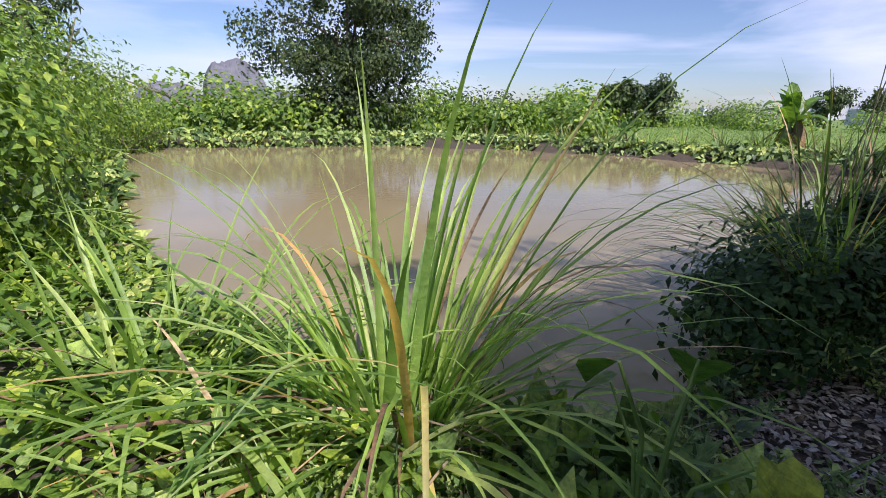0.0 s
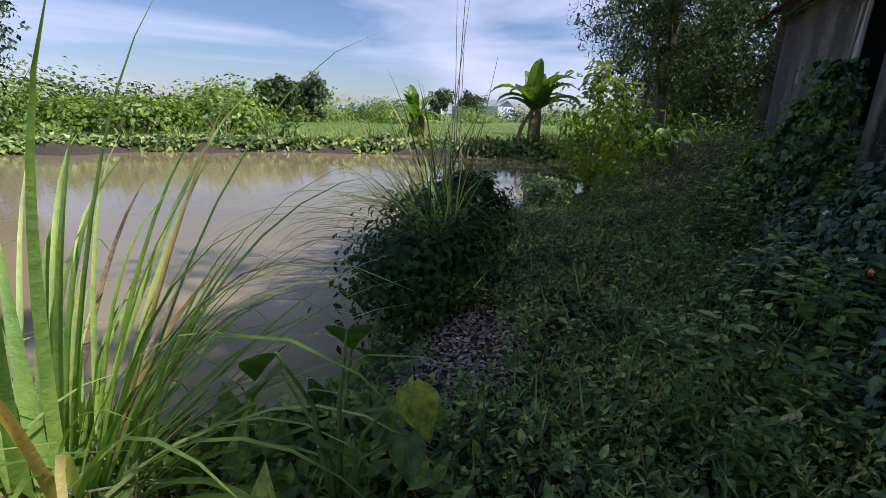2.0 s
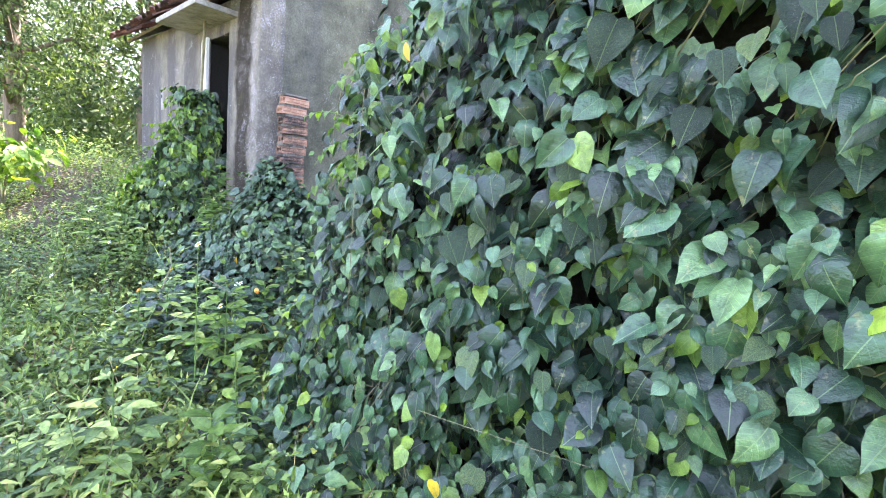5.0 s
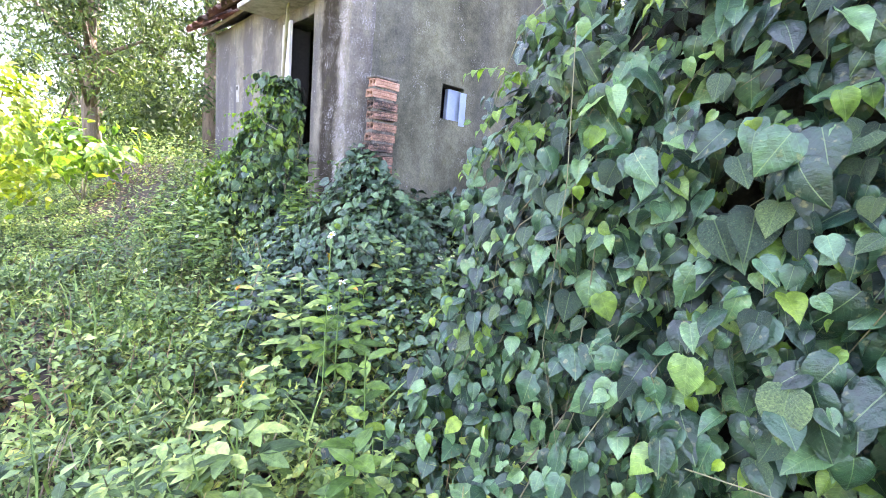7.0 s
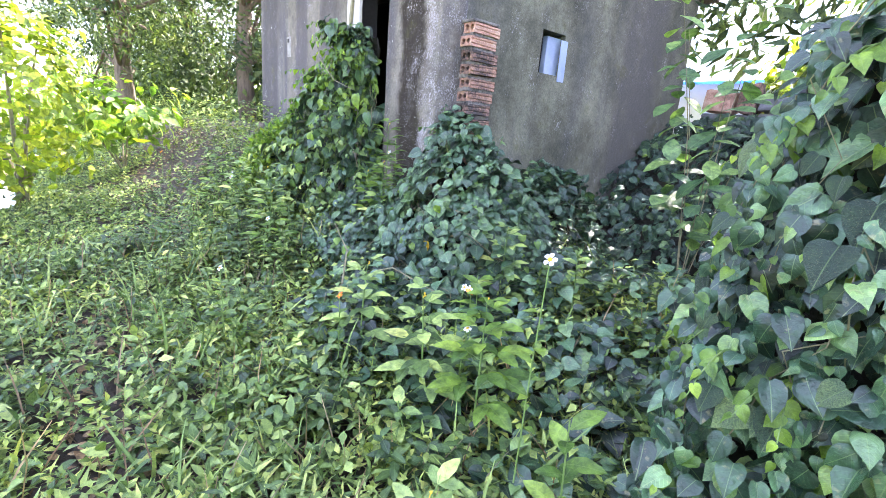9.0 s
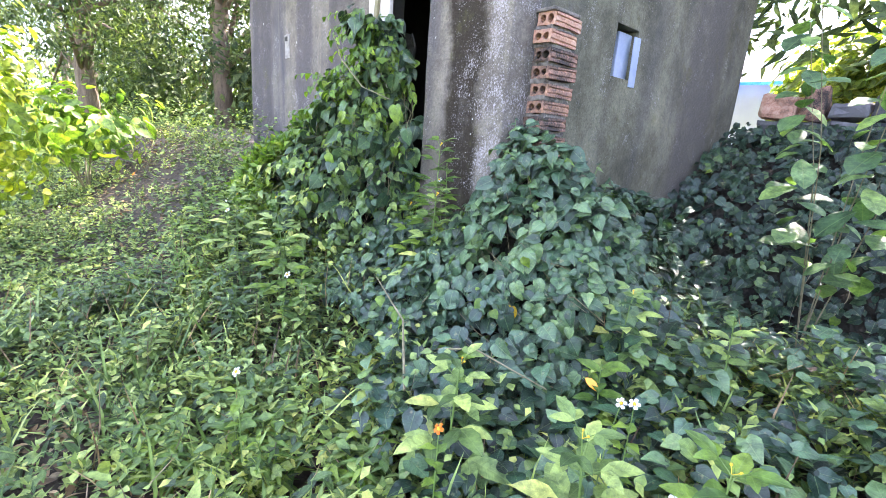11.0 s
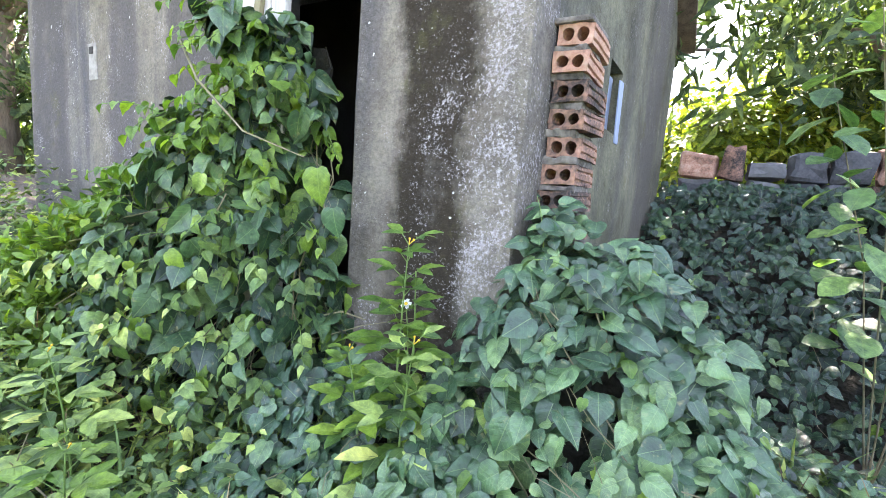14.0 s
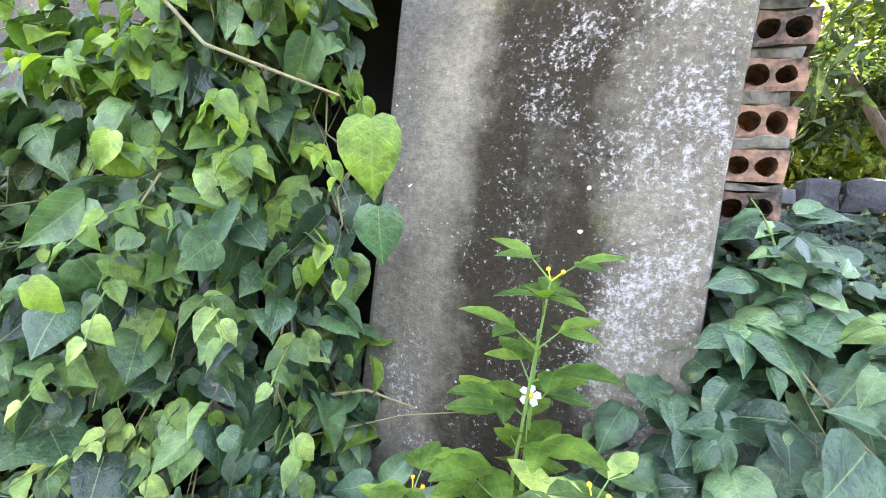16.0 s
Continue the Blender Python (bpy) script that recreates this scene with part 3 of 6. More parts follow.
def build_shed():
    shed = thing("shed", (-1.6, 1.5, FOOT), "small abandoned plastered brick shed, stained with algae", "shed")
    inv = Matrix.Translation((1.6, -1.5, -FOOT))

    def sp(name, bm, mat, label="", parent=None):
        ob = part(name, bm, mat, parent or shed, label)
        if parent is None:
            ob.matrix_parent_inverse = inv
        return ob
    # front wall in pieces round the door
    for lo, hi in (((SHED_X, 0, FOOT), (DOOR_L, WALL, EAVE)), ((DOOR_R, 0, FOOT), (0, WALL, EAVE)), ((DOOR_L, 0, DOOR_TOP), (DOOR_R, WALL, EAVE))):
        bm = bmesh.new()
        add_box(bm, lo, hi, 0.012)
        bmesh.ops.subdivide_edges(bm, edges=[e for e in bm.edges if e.calc_length() > 0.4], cuts=10, use_grid_fill=True)
        roughen(bm, 0.006, 5)
        sp("wall_front", bm, M["front"], "grey plaster wall with dark streaks and lichen")
    # gable wall with a small square opening
    oy0, oy1, oz0, oz1 = 0.88, 1.13, 0.85, 1.13
    y0, y1 = WALL - 0.012, SHED_Y
    for lo, hi in (((-WALL, y0, FOOT), (-0.003, oy0, EAVE)), ((-WALL, oy1, FOOT), (-0.003, y1, EAVE)), ((-WALL, oy0, FOOT), (-0.003, oy1, oz0)), ((-WALL, oy0, oz1), (-0.003, oy1, EAVE))):
        bm = bmesh.new()
        add_box(bm, lo, hi)
        bmesh.ops.subdivide_edges(bm, edges=[e for e in bm.edges if e.calc_length() > 0.5], cuts=6, use_grid_fill=True)
        sp("wall_gable", bm, M["gable"], "mottled olive-grey plaster gable wall")
    for gx0, gx1 in ((-WALL, -0.003), (SHED_X, SHED_X + WALL)):
        bm = bmesh.new()
        tri = [(0.0, EAVE), (SHED_Y, EAVE), (SHED_Y / 2, RIDGE)]
        a = [bm.verts.new((gx0, y, z)) for y, z in tri]
        b = [bm.verts.new((gx1, y, z)) for y, z in tri]
        bm.faces.new(a)
        bm.faces.new(b[::-1])
        for i in range(3):
            bm.faces.new((a[i], a[(i + 1) % 3], b[(i + 1) % 3], b[i]))
        sp("gable_top", bm, M["gable"])
    for lo, hi in (((SHED_X, y0, FOOT), (SHED_X + WALL, y1, EAVE)), ((SHED_X + WALL, SHED_Y - WALL, FOOT), (-WALL, SHED_Y, EAVE))):
        bm = bmesh.new()
        add_box(bm, lo, hi)
        sp("wall_back", bm, M["gable"])
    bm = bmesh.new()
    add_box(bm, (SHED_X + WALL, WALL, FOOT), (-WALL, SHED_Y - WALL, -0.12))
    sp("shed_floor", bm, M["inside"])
    # added dark screen just inside: stands in for the shade seen through the door
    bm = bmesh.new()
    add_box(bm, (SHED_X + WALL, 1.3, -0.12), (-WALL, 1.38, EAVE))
    sp("shade_backdrop", bm, M["inside"])
    # pale blue board set back in the opening
    bm = bmesh.new()
    add_box(bm, (-0.09, 0.985, 0.83), (-0.045, 1.15, 1.11), 0.006)
    sp("window_board", bm, M["blue"], "pale blue board closing the small opening")
    bm = bmesh.new()
    add_box(bm, (-0.003, 1.09, 0.815), (0.004, 1.16, 1.09), 0.002)
    roughen(bm, 0.008, 9)
    sp("window_patch", bm, M["blue"], "pale blue limewash patch beside the opening")
    # canopy slab over the door
    bm = bmesh.new()
    add_box(bm, (-1.42, -0.32, 1.63), (-0.42, 0.05, 1.675), 0.008)
    roughen(bm, 0.01, 6)
    sp("canopy_slab", bm, M["cement"], "thin cast concrete slab above the doorway")
    # vent niche low on the front wall, with its pale surround; the hole is a block in shade colour
    bm = bmesh.new()
    add_box(bm, (-2.44, -0.006, 0.96), (-2.36, 0.01, 1.14), 0.003)
    roughen(bm, 0.01, 11)
    sp("patch", bm, M["cement"], "small weathered cement patch")
    bm = bmesh.new()
    add_box(bm, (-2.425, -0.010, 1.09), (-2.385, 0.005, 1.125), 0.003)
    sp("vent", bm, M["inside"])
    # door jamb, leaf of planks standing ajar
    bm = bmesh.new()
    add_box(bm, (DOOR_L - 0.01, -0.03, FOOT), (DOOR_L + 0.06, 0.03, DOOR_TOP), 0.006)
    sp("door_jamb", bm, M["wood"], "grey weathered wooden jamb")
    # Dark strip over the left reveal: the shade there is put into its colour.
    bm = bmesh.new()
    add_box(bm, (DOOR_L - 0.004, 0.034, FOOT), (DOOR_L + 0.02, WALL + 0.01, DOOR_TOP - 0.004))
    sp("reveal_shade_strip", bm, M["inside"], "dark strip on the doorway reveal, standing in for its shade")
    door = thing("door", (0, 0, 0), "pale weathered plank door leaf standing ajar", "door")
    door.parent = shed
    door.matrix_parent_inverse = inv
    door.matrix_basis = pose(DOOR_L + 0.03, -0.035, 0, 0, 0, -10)
    for i in range(3):
        bm = bmesh.new()
        add_box(bm, (0.01 + i * 0.092, -0.012, -0.05), (0.097 + i * 0.092, 0.012, DOOR_TOP - 0.03), 0.004)
        roughen(bm, 0.003, 7, i)
        part("plank", bm, M["wood"], door)
    bm = bmesh.new()
    vs = add_box(bm, (-0.022, -0.03, -0.5), (0.022, -0.013, 0.5), 0.003)
    bmesh.ops.transform(bm, matrix=pose(0.14, 0, 1.15, 0, 12, 0), verts=bm.verts)
    part("brace", bm, M["stem"], door, "brown wooden brace")
    # roof: battens, rows of curved clay tiles
    roof = thing("roof", (0, 0, 0), "worn clay tile roof with an uneven eave", "roof")
    roof.parent = shed
    roof.matrix_parent_inverse = inv
    pitch = math.atan2(RIDGE - EAVE + 0.02, SHED_Y / 2)
    for s in (-1, 1):
        bm = bmesh.new()
        add_box(bm, (SHED_X - 0.12, 0.10, -0.035), (0.10, 1.98, -0.01), 0.0)
        piece = part("deck", bm, M["bark"], roof)
        piece.matrix_basis = (Matrix.Translation((0, -0.22, EAVE - 0.05)) @ pose(0, 0, 0, math.degrees(pitch))) if s < 0 else (Matrix.Translation((SHED_X, SHED_Y + 0.22, EAVE - 0.05)) @ pose(0, 0, 0, 0, 0, 180) @ pose(0, 0, 0, math.degrees(pitch)))
    bm = bmesh.new()
    seg, tl, tw = 6, 0.34, 0.165
    rows = []
    for a, lift in ((0, 0.0), (tl, 0.012)):
        rows.append([bm.verts.new((math.cos(math.pi * k / seg) * tw / 2 * (1.0 if a == 0 else 0.88), a, lift + math.sin(math.pi * k / seg) * 0.05)) for k in range(seg + 1)])
    for k in range(seg):
        bm.faces.new((rows[0][k], rows[0][k + 1], rows[1][k + 1], rows[1][k]))
    bmesh.ops.solidify(bm, geom=bm.faces[:], thickness=0.014)
    tile_me = bpy.data.meshes.new("tile")
    bm.to_mesh(tile_me)
    bm.free()
    tile_me.materials.append(M["tile"])
    slope = Matrix.Translation((0, -0.25, EAVE - 0.03)) @ pose(0, 0, 0, math.degrees(pitch))
    for r in range(7):
        for c in range(20):
            ob = new("tile", tile_me)
            ob.parent = roof
            j = random.uniform
            ob.matrix_basis = slope @ pose(SHED_X - 0.03 + 0.17 * c + j(-0.012, 0.012), r * 0.28 + j(-0.025, 0.025) - 0.05, 0.01 + j(0, 0.012), j(-5, 5), j(-6, 6), j(-9, 9))
    return shed


def brick_mesh(sz, holes=True):
    """A fired brick with two round holes through its end; the end faces -y."""
    w, d, h = sz
    bm = bmesh.new()
    if not holes:
        add_box(bm, (0, 0, 0), (w, d, h), 0.004)
        return bm
    k, r = 12, h * 0.31
    for i in range(2):
        x0, x1 = w * i / 2, w * (i + 1) / 2
        cx, cz = (x0 + x1) / 2 + (0.004 if i == 0 else -0.004), h / 2
        inner, outer, deep = [], [], []
        for j in range(k):
            a = 2 * math.pi * (j + 0.5) / k
            ux, uz = math.cos(a), math.sin(a)
            s = min((((x1 if ux > 0 else x0) - cx) / ux) if abs(ux) > 1e-6 else 9, (((h if uz > 0 else 0) - cz) / uz) if abs(uz) > 1e-6 else 9)
            inner.append(bm.verts.new((cx + ux * r, 0, cz + uz * r)))
            outer.append(bm.verts.new((cx + ux * s, 0, cz + uz * s)))
            deep.append(bm.verts.new((cx + ux * r, 0.10, cz + uz * r)))
        for j in range(k):
            q = (j + 1) % k
            bm.faces.new((outer[j], outer[q], inner[q], inner[j]))
            bm.faces.new((inner[j], inner[q], deep[q], deep[j]))
        bm.faces.new(deep)
        for (px, pz) in ((x0, 0), (x1, 0), (x0, h), (x1, h)):
            near = sorted(range(k), key=lambda j: (outer[j].co.x - px) ** 2 + (outer[j].co.z - pz) ** 2)[:2]
            c = bm.verts.new((px, 0, pz))
            bm.faces.new((c, outer[near[0]], outer[near[1]]))
    levels = [(0.0, 0.0), (0.17, 0.0), (0.22, 0.005), (0.30, 0.005), (0.35, 0.0), (0.62, 0.0), (0.67, 0.005), (0.76, 0.005), (0.81, 0.0), (1.0, 0.0)]
    for side in (0, 1):
        rows = [[bm.verts.new(((w - q if side else q), y, f * h)) for y in (0.0005, d * 0.35, d * 0.7, d)] for f, q in levels]
        for a, b in zip(rows, rows[1:]):
            for k in range(3):
                bm.faces.new((a[k], a[k + 1], b[k + 1], b[k]))
    for z in (0.0, h):
        bm.faces.new([bm.verts.new(c) for c in ((0, 0.0005, z), (w, 0.0005, z), (w, d, z), (0, d, z))])
    bm.faces.new([bm.verts.new(c) for c in ((0, d, 0), (w, d, 0), (w, d, h), (0, d, h))])
    return bm


def build_brick_pier():
    pier = thing("brick_pier", (0.06, 0.28, FOOT), "stack of old two-hole clay bricks built onto the gable wall", "brick pier")
    inv = Matrix.Translation((-0.06, -0.28, -FOOT))
    w, d, h, pitch = 0.100, 0.205, 0.056, 0.077
    variants = []
    for s in range(4):
        bm = brick_mesh((w, d, h))
        roughen(bm, 0.005, 34, s * 3.3)
        me = bpy.data.meshes.new("brick")
        bm.to_mesh(me)
        bm.free()
        me.materials.append(M["brick"])
        variants.append(me)
    top = 1.025
    for i in range(23):
        ob = new("brick", variants[i % 4])
        ob.parent = pier
        ob.matrix_parent_inverse = inv
        j = random.uniform
        ob.matrix_basis = pose(0.002 + j(-0.004, 0.010), 0.16 + j(-0.010, 0.010), top - h - i * pitch, j(-1.5, 1.5), j(-2.2, 2.2), j(-3, 3))
        bm = bmesh.new()
        add_box(bm, (-0.002, 0.165, top - h - i * pitch - (pitch - h) - 0.001), (w - 0.006 + j(-0.006, 0.008), 0.362, top - h - i * pitch + 0.001), 0.004)
        bmesh.ops.subdivide_edges(bm, edges=[e for e in bm.edges if e.calc_length() > 0.08], cuts=4, use_grid_fill=True)
        roughen(bm, 0.010, 30, i)
        m = part("mortar_joint", bm, M["mortar"], pier)
        m.matrix_parent_inverse = inv
    bm = bmesh.new()
    add_box(bm, (-0.002, 0.155, top), (w + 0.004, 0.37, top + 0.016), 0.006)
    roughen(bm, 0.008, 20)
    m = part("mortar_cap", bm, M["mortar"], pier)
    m.matrix_parent_inverse = inv


build_shed()
build_brick_pier()

# ---- vines ----


def stems_mesh(parent, curves, mat, name="stem"):
    bm = bmesh.new()
    for pts, r in curves:
        tube(bm, pts, [r * (1 - 0.5 * i / (len(pts) - 1)) for i in range(len(pts))], 5)
    return tagged(part(name, bm, mat, parent), kind="stuff")


def draped(name, label, category, surface, count, size, layers, template, mat, core=True, young=0.08, face=(0, 0, 0.35), stems=40, down=0.9, vary=None, loose=0.75, gaps=0.5, outer=0.4):
    """A vine hung over a form. surface(u, v) gives places and outward normals over the unit square."""
    u, v = RNG.random(count), RNG.random(count)
    p, nrm = surface(u, v)
    depth = RNG.random(count) ** 1.15 * layers - 0.02
    p = p - nrm * depth[:, None] + RNG.normal(size=p.shape) * 0.012
    dense = np.array([noise.noise(Vector(q) * 6.5) + 0.6 * noise.noise(Vector(q) * 15.0) for q in p])
    kept = dense > -0.3 * (1 - gaps) - 0.05 + 0.9 * (0.35 - depth / layers) * gaps
    u, v, p, nrm, dense, near_skin = u[kept], v[kept], p[kept], nrm[kept], dense[kept], (depth < outer * layers)[kept]
    p = p + nrm * (0.05 * dense)[:, None]
    count = len(p)
    nn = unit(nrm + loose * rand_unit(count) + np.array(face))
    tip = np.array([0, 0, -down]) + 0.62 * rand_unit(count) + 0.3 * nrm
    tip = unit(tip - nn * (tip * nn).sum(1, keepdims=True))
    s = size * (0.45 + 0.95 * RNG.random(count) ** 1.5)
    if vary is not None:
        s = s * vary(u, v)
    shape = RNG.integers(0, 4, count)
    top = thing(name, tuple(p[np.argmin(p[:, 2])]), label, category)
    inv = top.matrix_basis.inverted()
    is_y = RNG.random(count) < young
    for sel, m, nm in ((~is_y, mat, "foliage"), (is_y, M["young"], "young_leaves")):
        if sel.any():
            for k, tm in enumerate((*template, HEART)):
                w = sel & (near_skin & (shape % len(template) == k) if k < len(template) else ~near_skin)
                if w.any():
                    pp = p[w] + (nrm[w] * 0.03 if nm == "young_leaves" else 0)
                    ob = link_mesh(nm, cloud_mesh(nm, tm, pp, tip[w], nn[w], s[w] * (0.7 if nm == "young_leaves" else 1)), m, top, kind="stuff")
                    ob.matrix_parent_inverse = inv
    if stems:
        curves = []
        for _ in range(stems):
            a, b = random.random(), random.random()
            pts = []
            for k in range(7):
                q, qn = surface(np.array([min(max(a + 0.005 * k * random.uniform(-1, 1), 0), 1)]), np.array([min(max(b - k * 0.045, 0), 1)]))
                pts.append(tuple(q[0] - qn[0] * (layers * random.uniform(-0.1, 0.5))))
            curves.append((pts, random.uniform(0.0011, 0.0028)))
        stems_mesh(top, curves, M["stem"], "runner").matrix_parent_inverse = inv
    # Dark sheet set behind the leaves stands in for shade in the gaps.
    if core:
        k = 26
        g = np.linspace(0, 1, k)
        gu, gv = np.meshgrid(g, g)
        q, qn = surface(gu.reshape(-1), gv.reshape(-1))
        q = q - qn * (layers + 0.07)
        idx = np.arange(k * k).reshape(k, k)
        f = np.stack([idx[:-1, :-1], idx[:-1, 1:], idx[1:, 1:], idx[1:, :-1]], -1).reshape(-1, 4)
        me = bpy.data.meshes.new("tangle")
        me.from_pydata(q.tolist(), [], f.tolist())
        link_mesh("tangle", me, M["core"], top, "near-black sheet behind the leaves, the shade of the gaps in its colour").matrix_parent_inverse = inv
    return top


def bump2(a, b):
    return 0.5 * np.sin(7.1 * a + 1.3) * np.sin(6.3 * b + 0.4) + 0.3 * np.sin(13.7 * a - 5 * b) + 0.2 * np.cos(17 * b + 9 * a)


def hedge_surface(u, v):
    """The tall vine-covered hedge: its face turns the corner at the end next to the shed."""
    z = -0.75 + 2.75 * v
    left = 1.66 + 0.16 * np.clip(z, 0, 3) + 0.52 * smooth(0.4, 1.5, z)
    s = u * 4.5
    turn = np.minimum(s, 0.9)                       # the end that turns back from the path
    face = np.maximum(s - 0.9, 0)
    ang = turn / 0.9
    x = left + 0.07 + 0.16 * smooth(0.35, 1.0, ang) + face
    y = -0.60 + 1.5 * (1 - ang) ** 1.4 - 0.02 * face
    w = bump2(s * 0.9, z * 1.4) + 0.6 * bump2(s * 2.3 + 1.0, z * 2.9)
    nx, ny = -(1 - smooth(0.5, 1.0, ang)), -(0.25 + 0.75 * smooth(0.2, 0.9, ang))
    n = unit(np.stack([nx, ny, np.full_like(nx, 0.12)], -1))
    foot = 0.14 * smooth(-0.1, -0.75, z)
    p = np.stack([x, y, z + 0.10 * np.sin(2.3 * s)], -1) + n * (0.09 * w + foot)[:, None]
    return p, n


def hedge_leaf_size(u, v):
    """Small leaves at the end beside the shed, larger ones in patches along the face."""
    return 0.85 + 0.25 * smooth(0.12, 0.35, u) + 0.22 * bump2(u * 4.0, v * 2.5)


hedge = draped("vine_hedge", "tall dense hedge smothered in heart-leaved vine, dusty green", "hedge", hedge_surface, 36000, 0.064, 0.26, HEARTS, M["heart"], young=0.07, stems=150, vary=hedge_leaf_size, face=(0, 0, 0.5), gaps=0.3, outer=0.35)


def sprays(name, label, at, surface, us, vs, count, step, mat, size, group=""):
    """Young shoots that stand out from a vine, with pale leaves along them."""
    top = thing(name, at, label, "vine", group)
    inv = top.matrix_basis.inverted()
    P, T, N, S = [], [], [], []
    for i in range(count):
        q, qn = surface(np.array([random.uniform(*us)]), np.array([random.uniform(*vs)]))
        o, d = Vector(q[0]), (Vector(qn[0]) + Vector((random.uniform(-0.5, 0.4), random.uniform(-0.4, 0.4), random.uniform(-0.3, 0.7)))).normalized()
        pts = [o - d * 0.06]
        for k in range(6):
            d = (d + Vector((0, 0, -0.22))).normalized()
            pts.append(pts[-1] + d * step)
            side = d.cross(Vector((0, 0, 1))).normalized() * (1 if k % 2 else -1)
            P.append(tuple(pts[-1]))
            T.append(tuple(side * 0.7 + d * 0.5 + Vector((0, 0, -0.5))))
            N.append(tuple(Vector((0, -0.5, 0.7)) + Vector(rand_unit(1)[0]) * 0.4))
            S.append(random.uniform(0.6, 1.0) * size * (1.15 - 0.1 * k))
        bm = bmesh.new()
        tube(bm, [tuple(p) for p in pts], [0.0024 - 0.0002 * k for k in range(len(pts))], 5)
        part("shoot", bm, M["greenstem"], top).matrix_parent_inverse = inv
    link_mesh("young_leaves", cloud_mesh("young_leaves", HEARTS[1], P, T, N, S), mat, top, kind="stuff").matrix_parent_inverse = inv


sprays("vine_spray", "pale young vine shoots trailing from the end of the hedge", (1.75, -0.2, -0.7), hedge_surface, (0.05, 0.28), (0.2, 0.95), 70, 0.030, M["young"], 0.058)


def hedge_front_leaves():
    """The nearest large leaves, each a piece of its own."""
    metas = []
    for k in range(5):
        tv, tf, tuv = curved_template([(a, h * (0.94 + 0.035 * k), b) for a, h, b in FINE], 0.05 + 0.03 * k, 0.03 + 0.012 * k, 0.10 + 0.06 * k)
        me = cloud_mesh("leaf", (tv, tf, tuv), np.zeros((1, 3)), np.array([[0, 1.0, 0]]), np.array([[0, 0, 1.0]]), np.ones(1))
        me.materials.append(M["heart_big"])
        metas.append(me)
    inv = hedge.matrix_basis.inverted()
    n = 290
    u = 0.15 + 0.70 * RNG.random(n)
    v = 0.16 + 0.76 * RNG.random(n)
    p, nr = hedge_surface(u, v)
    for i in range(n):
        nn = (Vector(nr[i]) + 0.5 * Vector(rand_unit(1)[0]) + Vector((0, 0, 0.3))).normalized()
        t = Vector((random.uniform(-0.6, 0.6), random.uniform(-0.3, 0.1), -1.0))
        t = (t - nn * t.dot(nn)).normalized()
        sd = t.cross(nn)
        s = 0.048 + 0.062 * random.random() ** 2
        m = Matrix((sd, t, nn)).transposed().to_4x4() @ Matrix.Diagonal((s, s, s, 1))
        ob = new("leaf", metas[i % 5])
        ob.parent = hedge
        ob.matrix_parent_inverse = inv
        ob.matrix_basis = Matrix.Translation(Vector(p[i]) + nn * 0.025) @ m


def column_surface(u, v):
    """Vine climbing up the door jamb: broad below, a narrow head above."""
    z = -0.45 + 1.5 * v
    half = 0.20 + 1.05 * (1 - smooth(-0.45, 0.95, z)) ** 0.95
    half = half * (1 - 0.72 * smooth(0.62, 1.06, z))
    c = -0.89 - 0.86 * (1 - smooth(-0.4, 0.9, z))
    a = (u - 0.5) * math.pi * 0.98
    x = c + half * np.sin(a)
    y = 0.0 - (0.19 + 0.24 * half) * np.cos(a)
    n = unit(np.stack([np.sin(a) * 0.8, -np.cos(a), np.full_like(a, 0.25)], -1))
    p = np.stack([x, y, z], -1) + n * (0.11 * bump2(x * 1.6, z * 1.8))[:, None]
    return p, n


def mound_surface(u, v):
    """Heap of the same vine at the shed's corner and over the foot of the brick pier."""
    r = np.sqrt(u)
    a = v * 2 * math.pi
    x = 0.25 + 0.85 * r * np.cos(a) + 0.10
    y = 0.30 + 1.02 * r * np.sin(a)
    d = np.sqrt(((x - 0.22) / 0.85) ** 2 + ((y - 0.04) / np.where(y > 0.04, 0.95, 0.66)) ** 2)
    ridge = 0.80 * smooth(0.80, 0.08, x) * smooth(-0.1, 0.35, y)
    z = -0.62 + np.maximum(1.0 * (1 - smooth(0.0, 1.12, d)), ridge) + 0.06 * bump2(x * 2.2, y * 2.2) + 0.16 * np.exp(-(((x - 0.10) / 0.13) ** 2 + ((y - 0.12) / 0.18) ** 2))
    n = unit(np.stack([(x - 0.22) * 1.1, (y - 0.05) * 1.4, np.full_like(x, 0.75)], -1))
    return np.stack([x, y, z], -1), n


def wall_vine_surface(u, v):
    """Vine over the rubble wall past the gable."""
    x = 0.02 + 2.6 * u
    y = 0.75 + 2.5 * v
    z = -0.62 + 0.3 * smooth(0.5, 0.0, u) * (1 - v) + 1.32 * smooth(0.05, 1.0, v) * (1 - 0.1 * u) + 0.25 * u * smooth(0.2, 0.8, v) + 0.07 * bump2(x * 1.7, y * 1.7)
    n = unit(np.stack([np.full_like(x, 0.05), np.full_like(x, -0.75), np.full_like(x, 0.7)], -1))
    return np.stack([x, y, z], -1), n


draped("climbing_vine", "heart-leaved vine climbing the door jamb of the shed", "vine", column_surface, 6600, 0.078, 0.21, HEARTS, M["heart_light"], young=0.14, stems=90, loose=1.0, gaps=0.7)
draped("vine_mound", "heap of heart-leaved vine at the shed corner", "vine", mound_surface, 13000, 0.064, 0.15, HEARTS, M["heart_mid"], young=0.02, stems=70, down=0.75, face=(0.1, -0.9, 0.5), loose=0.85, gaps=0.05)
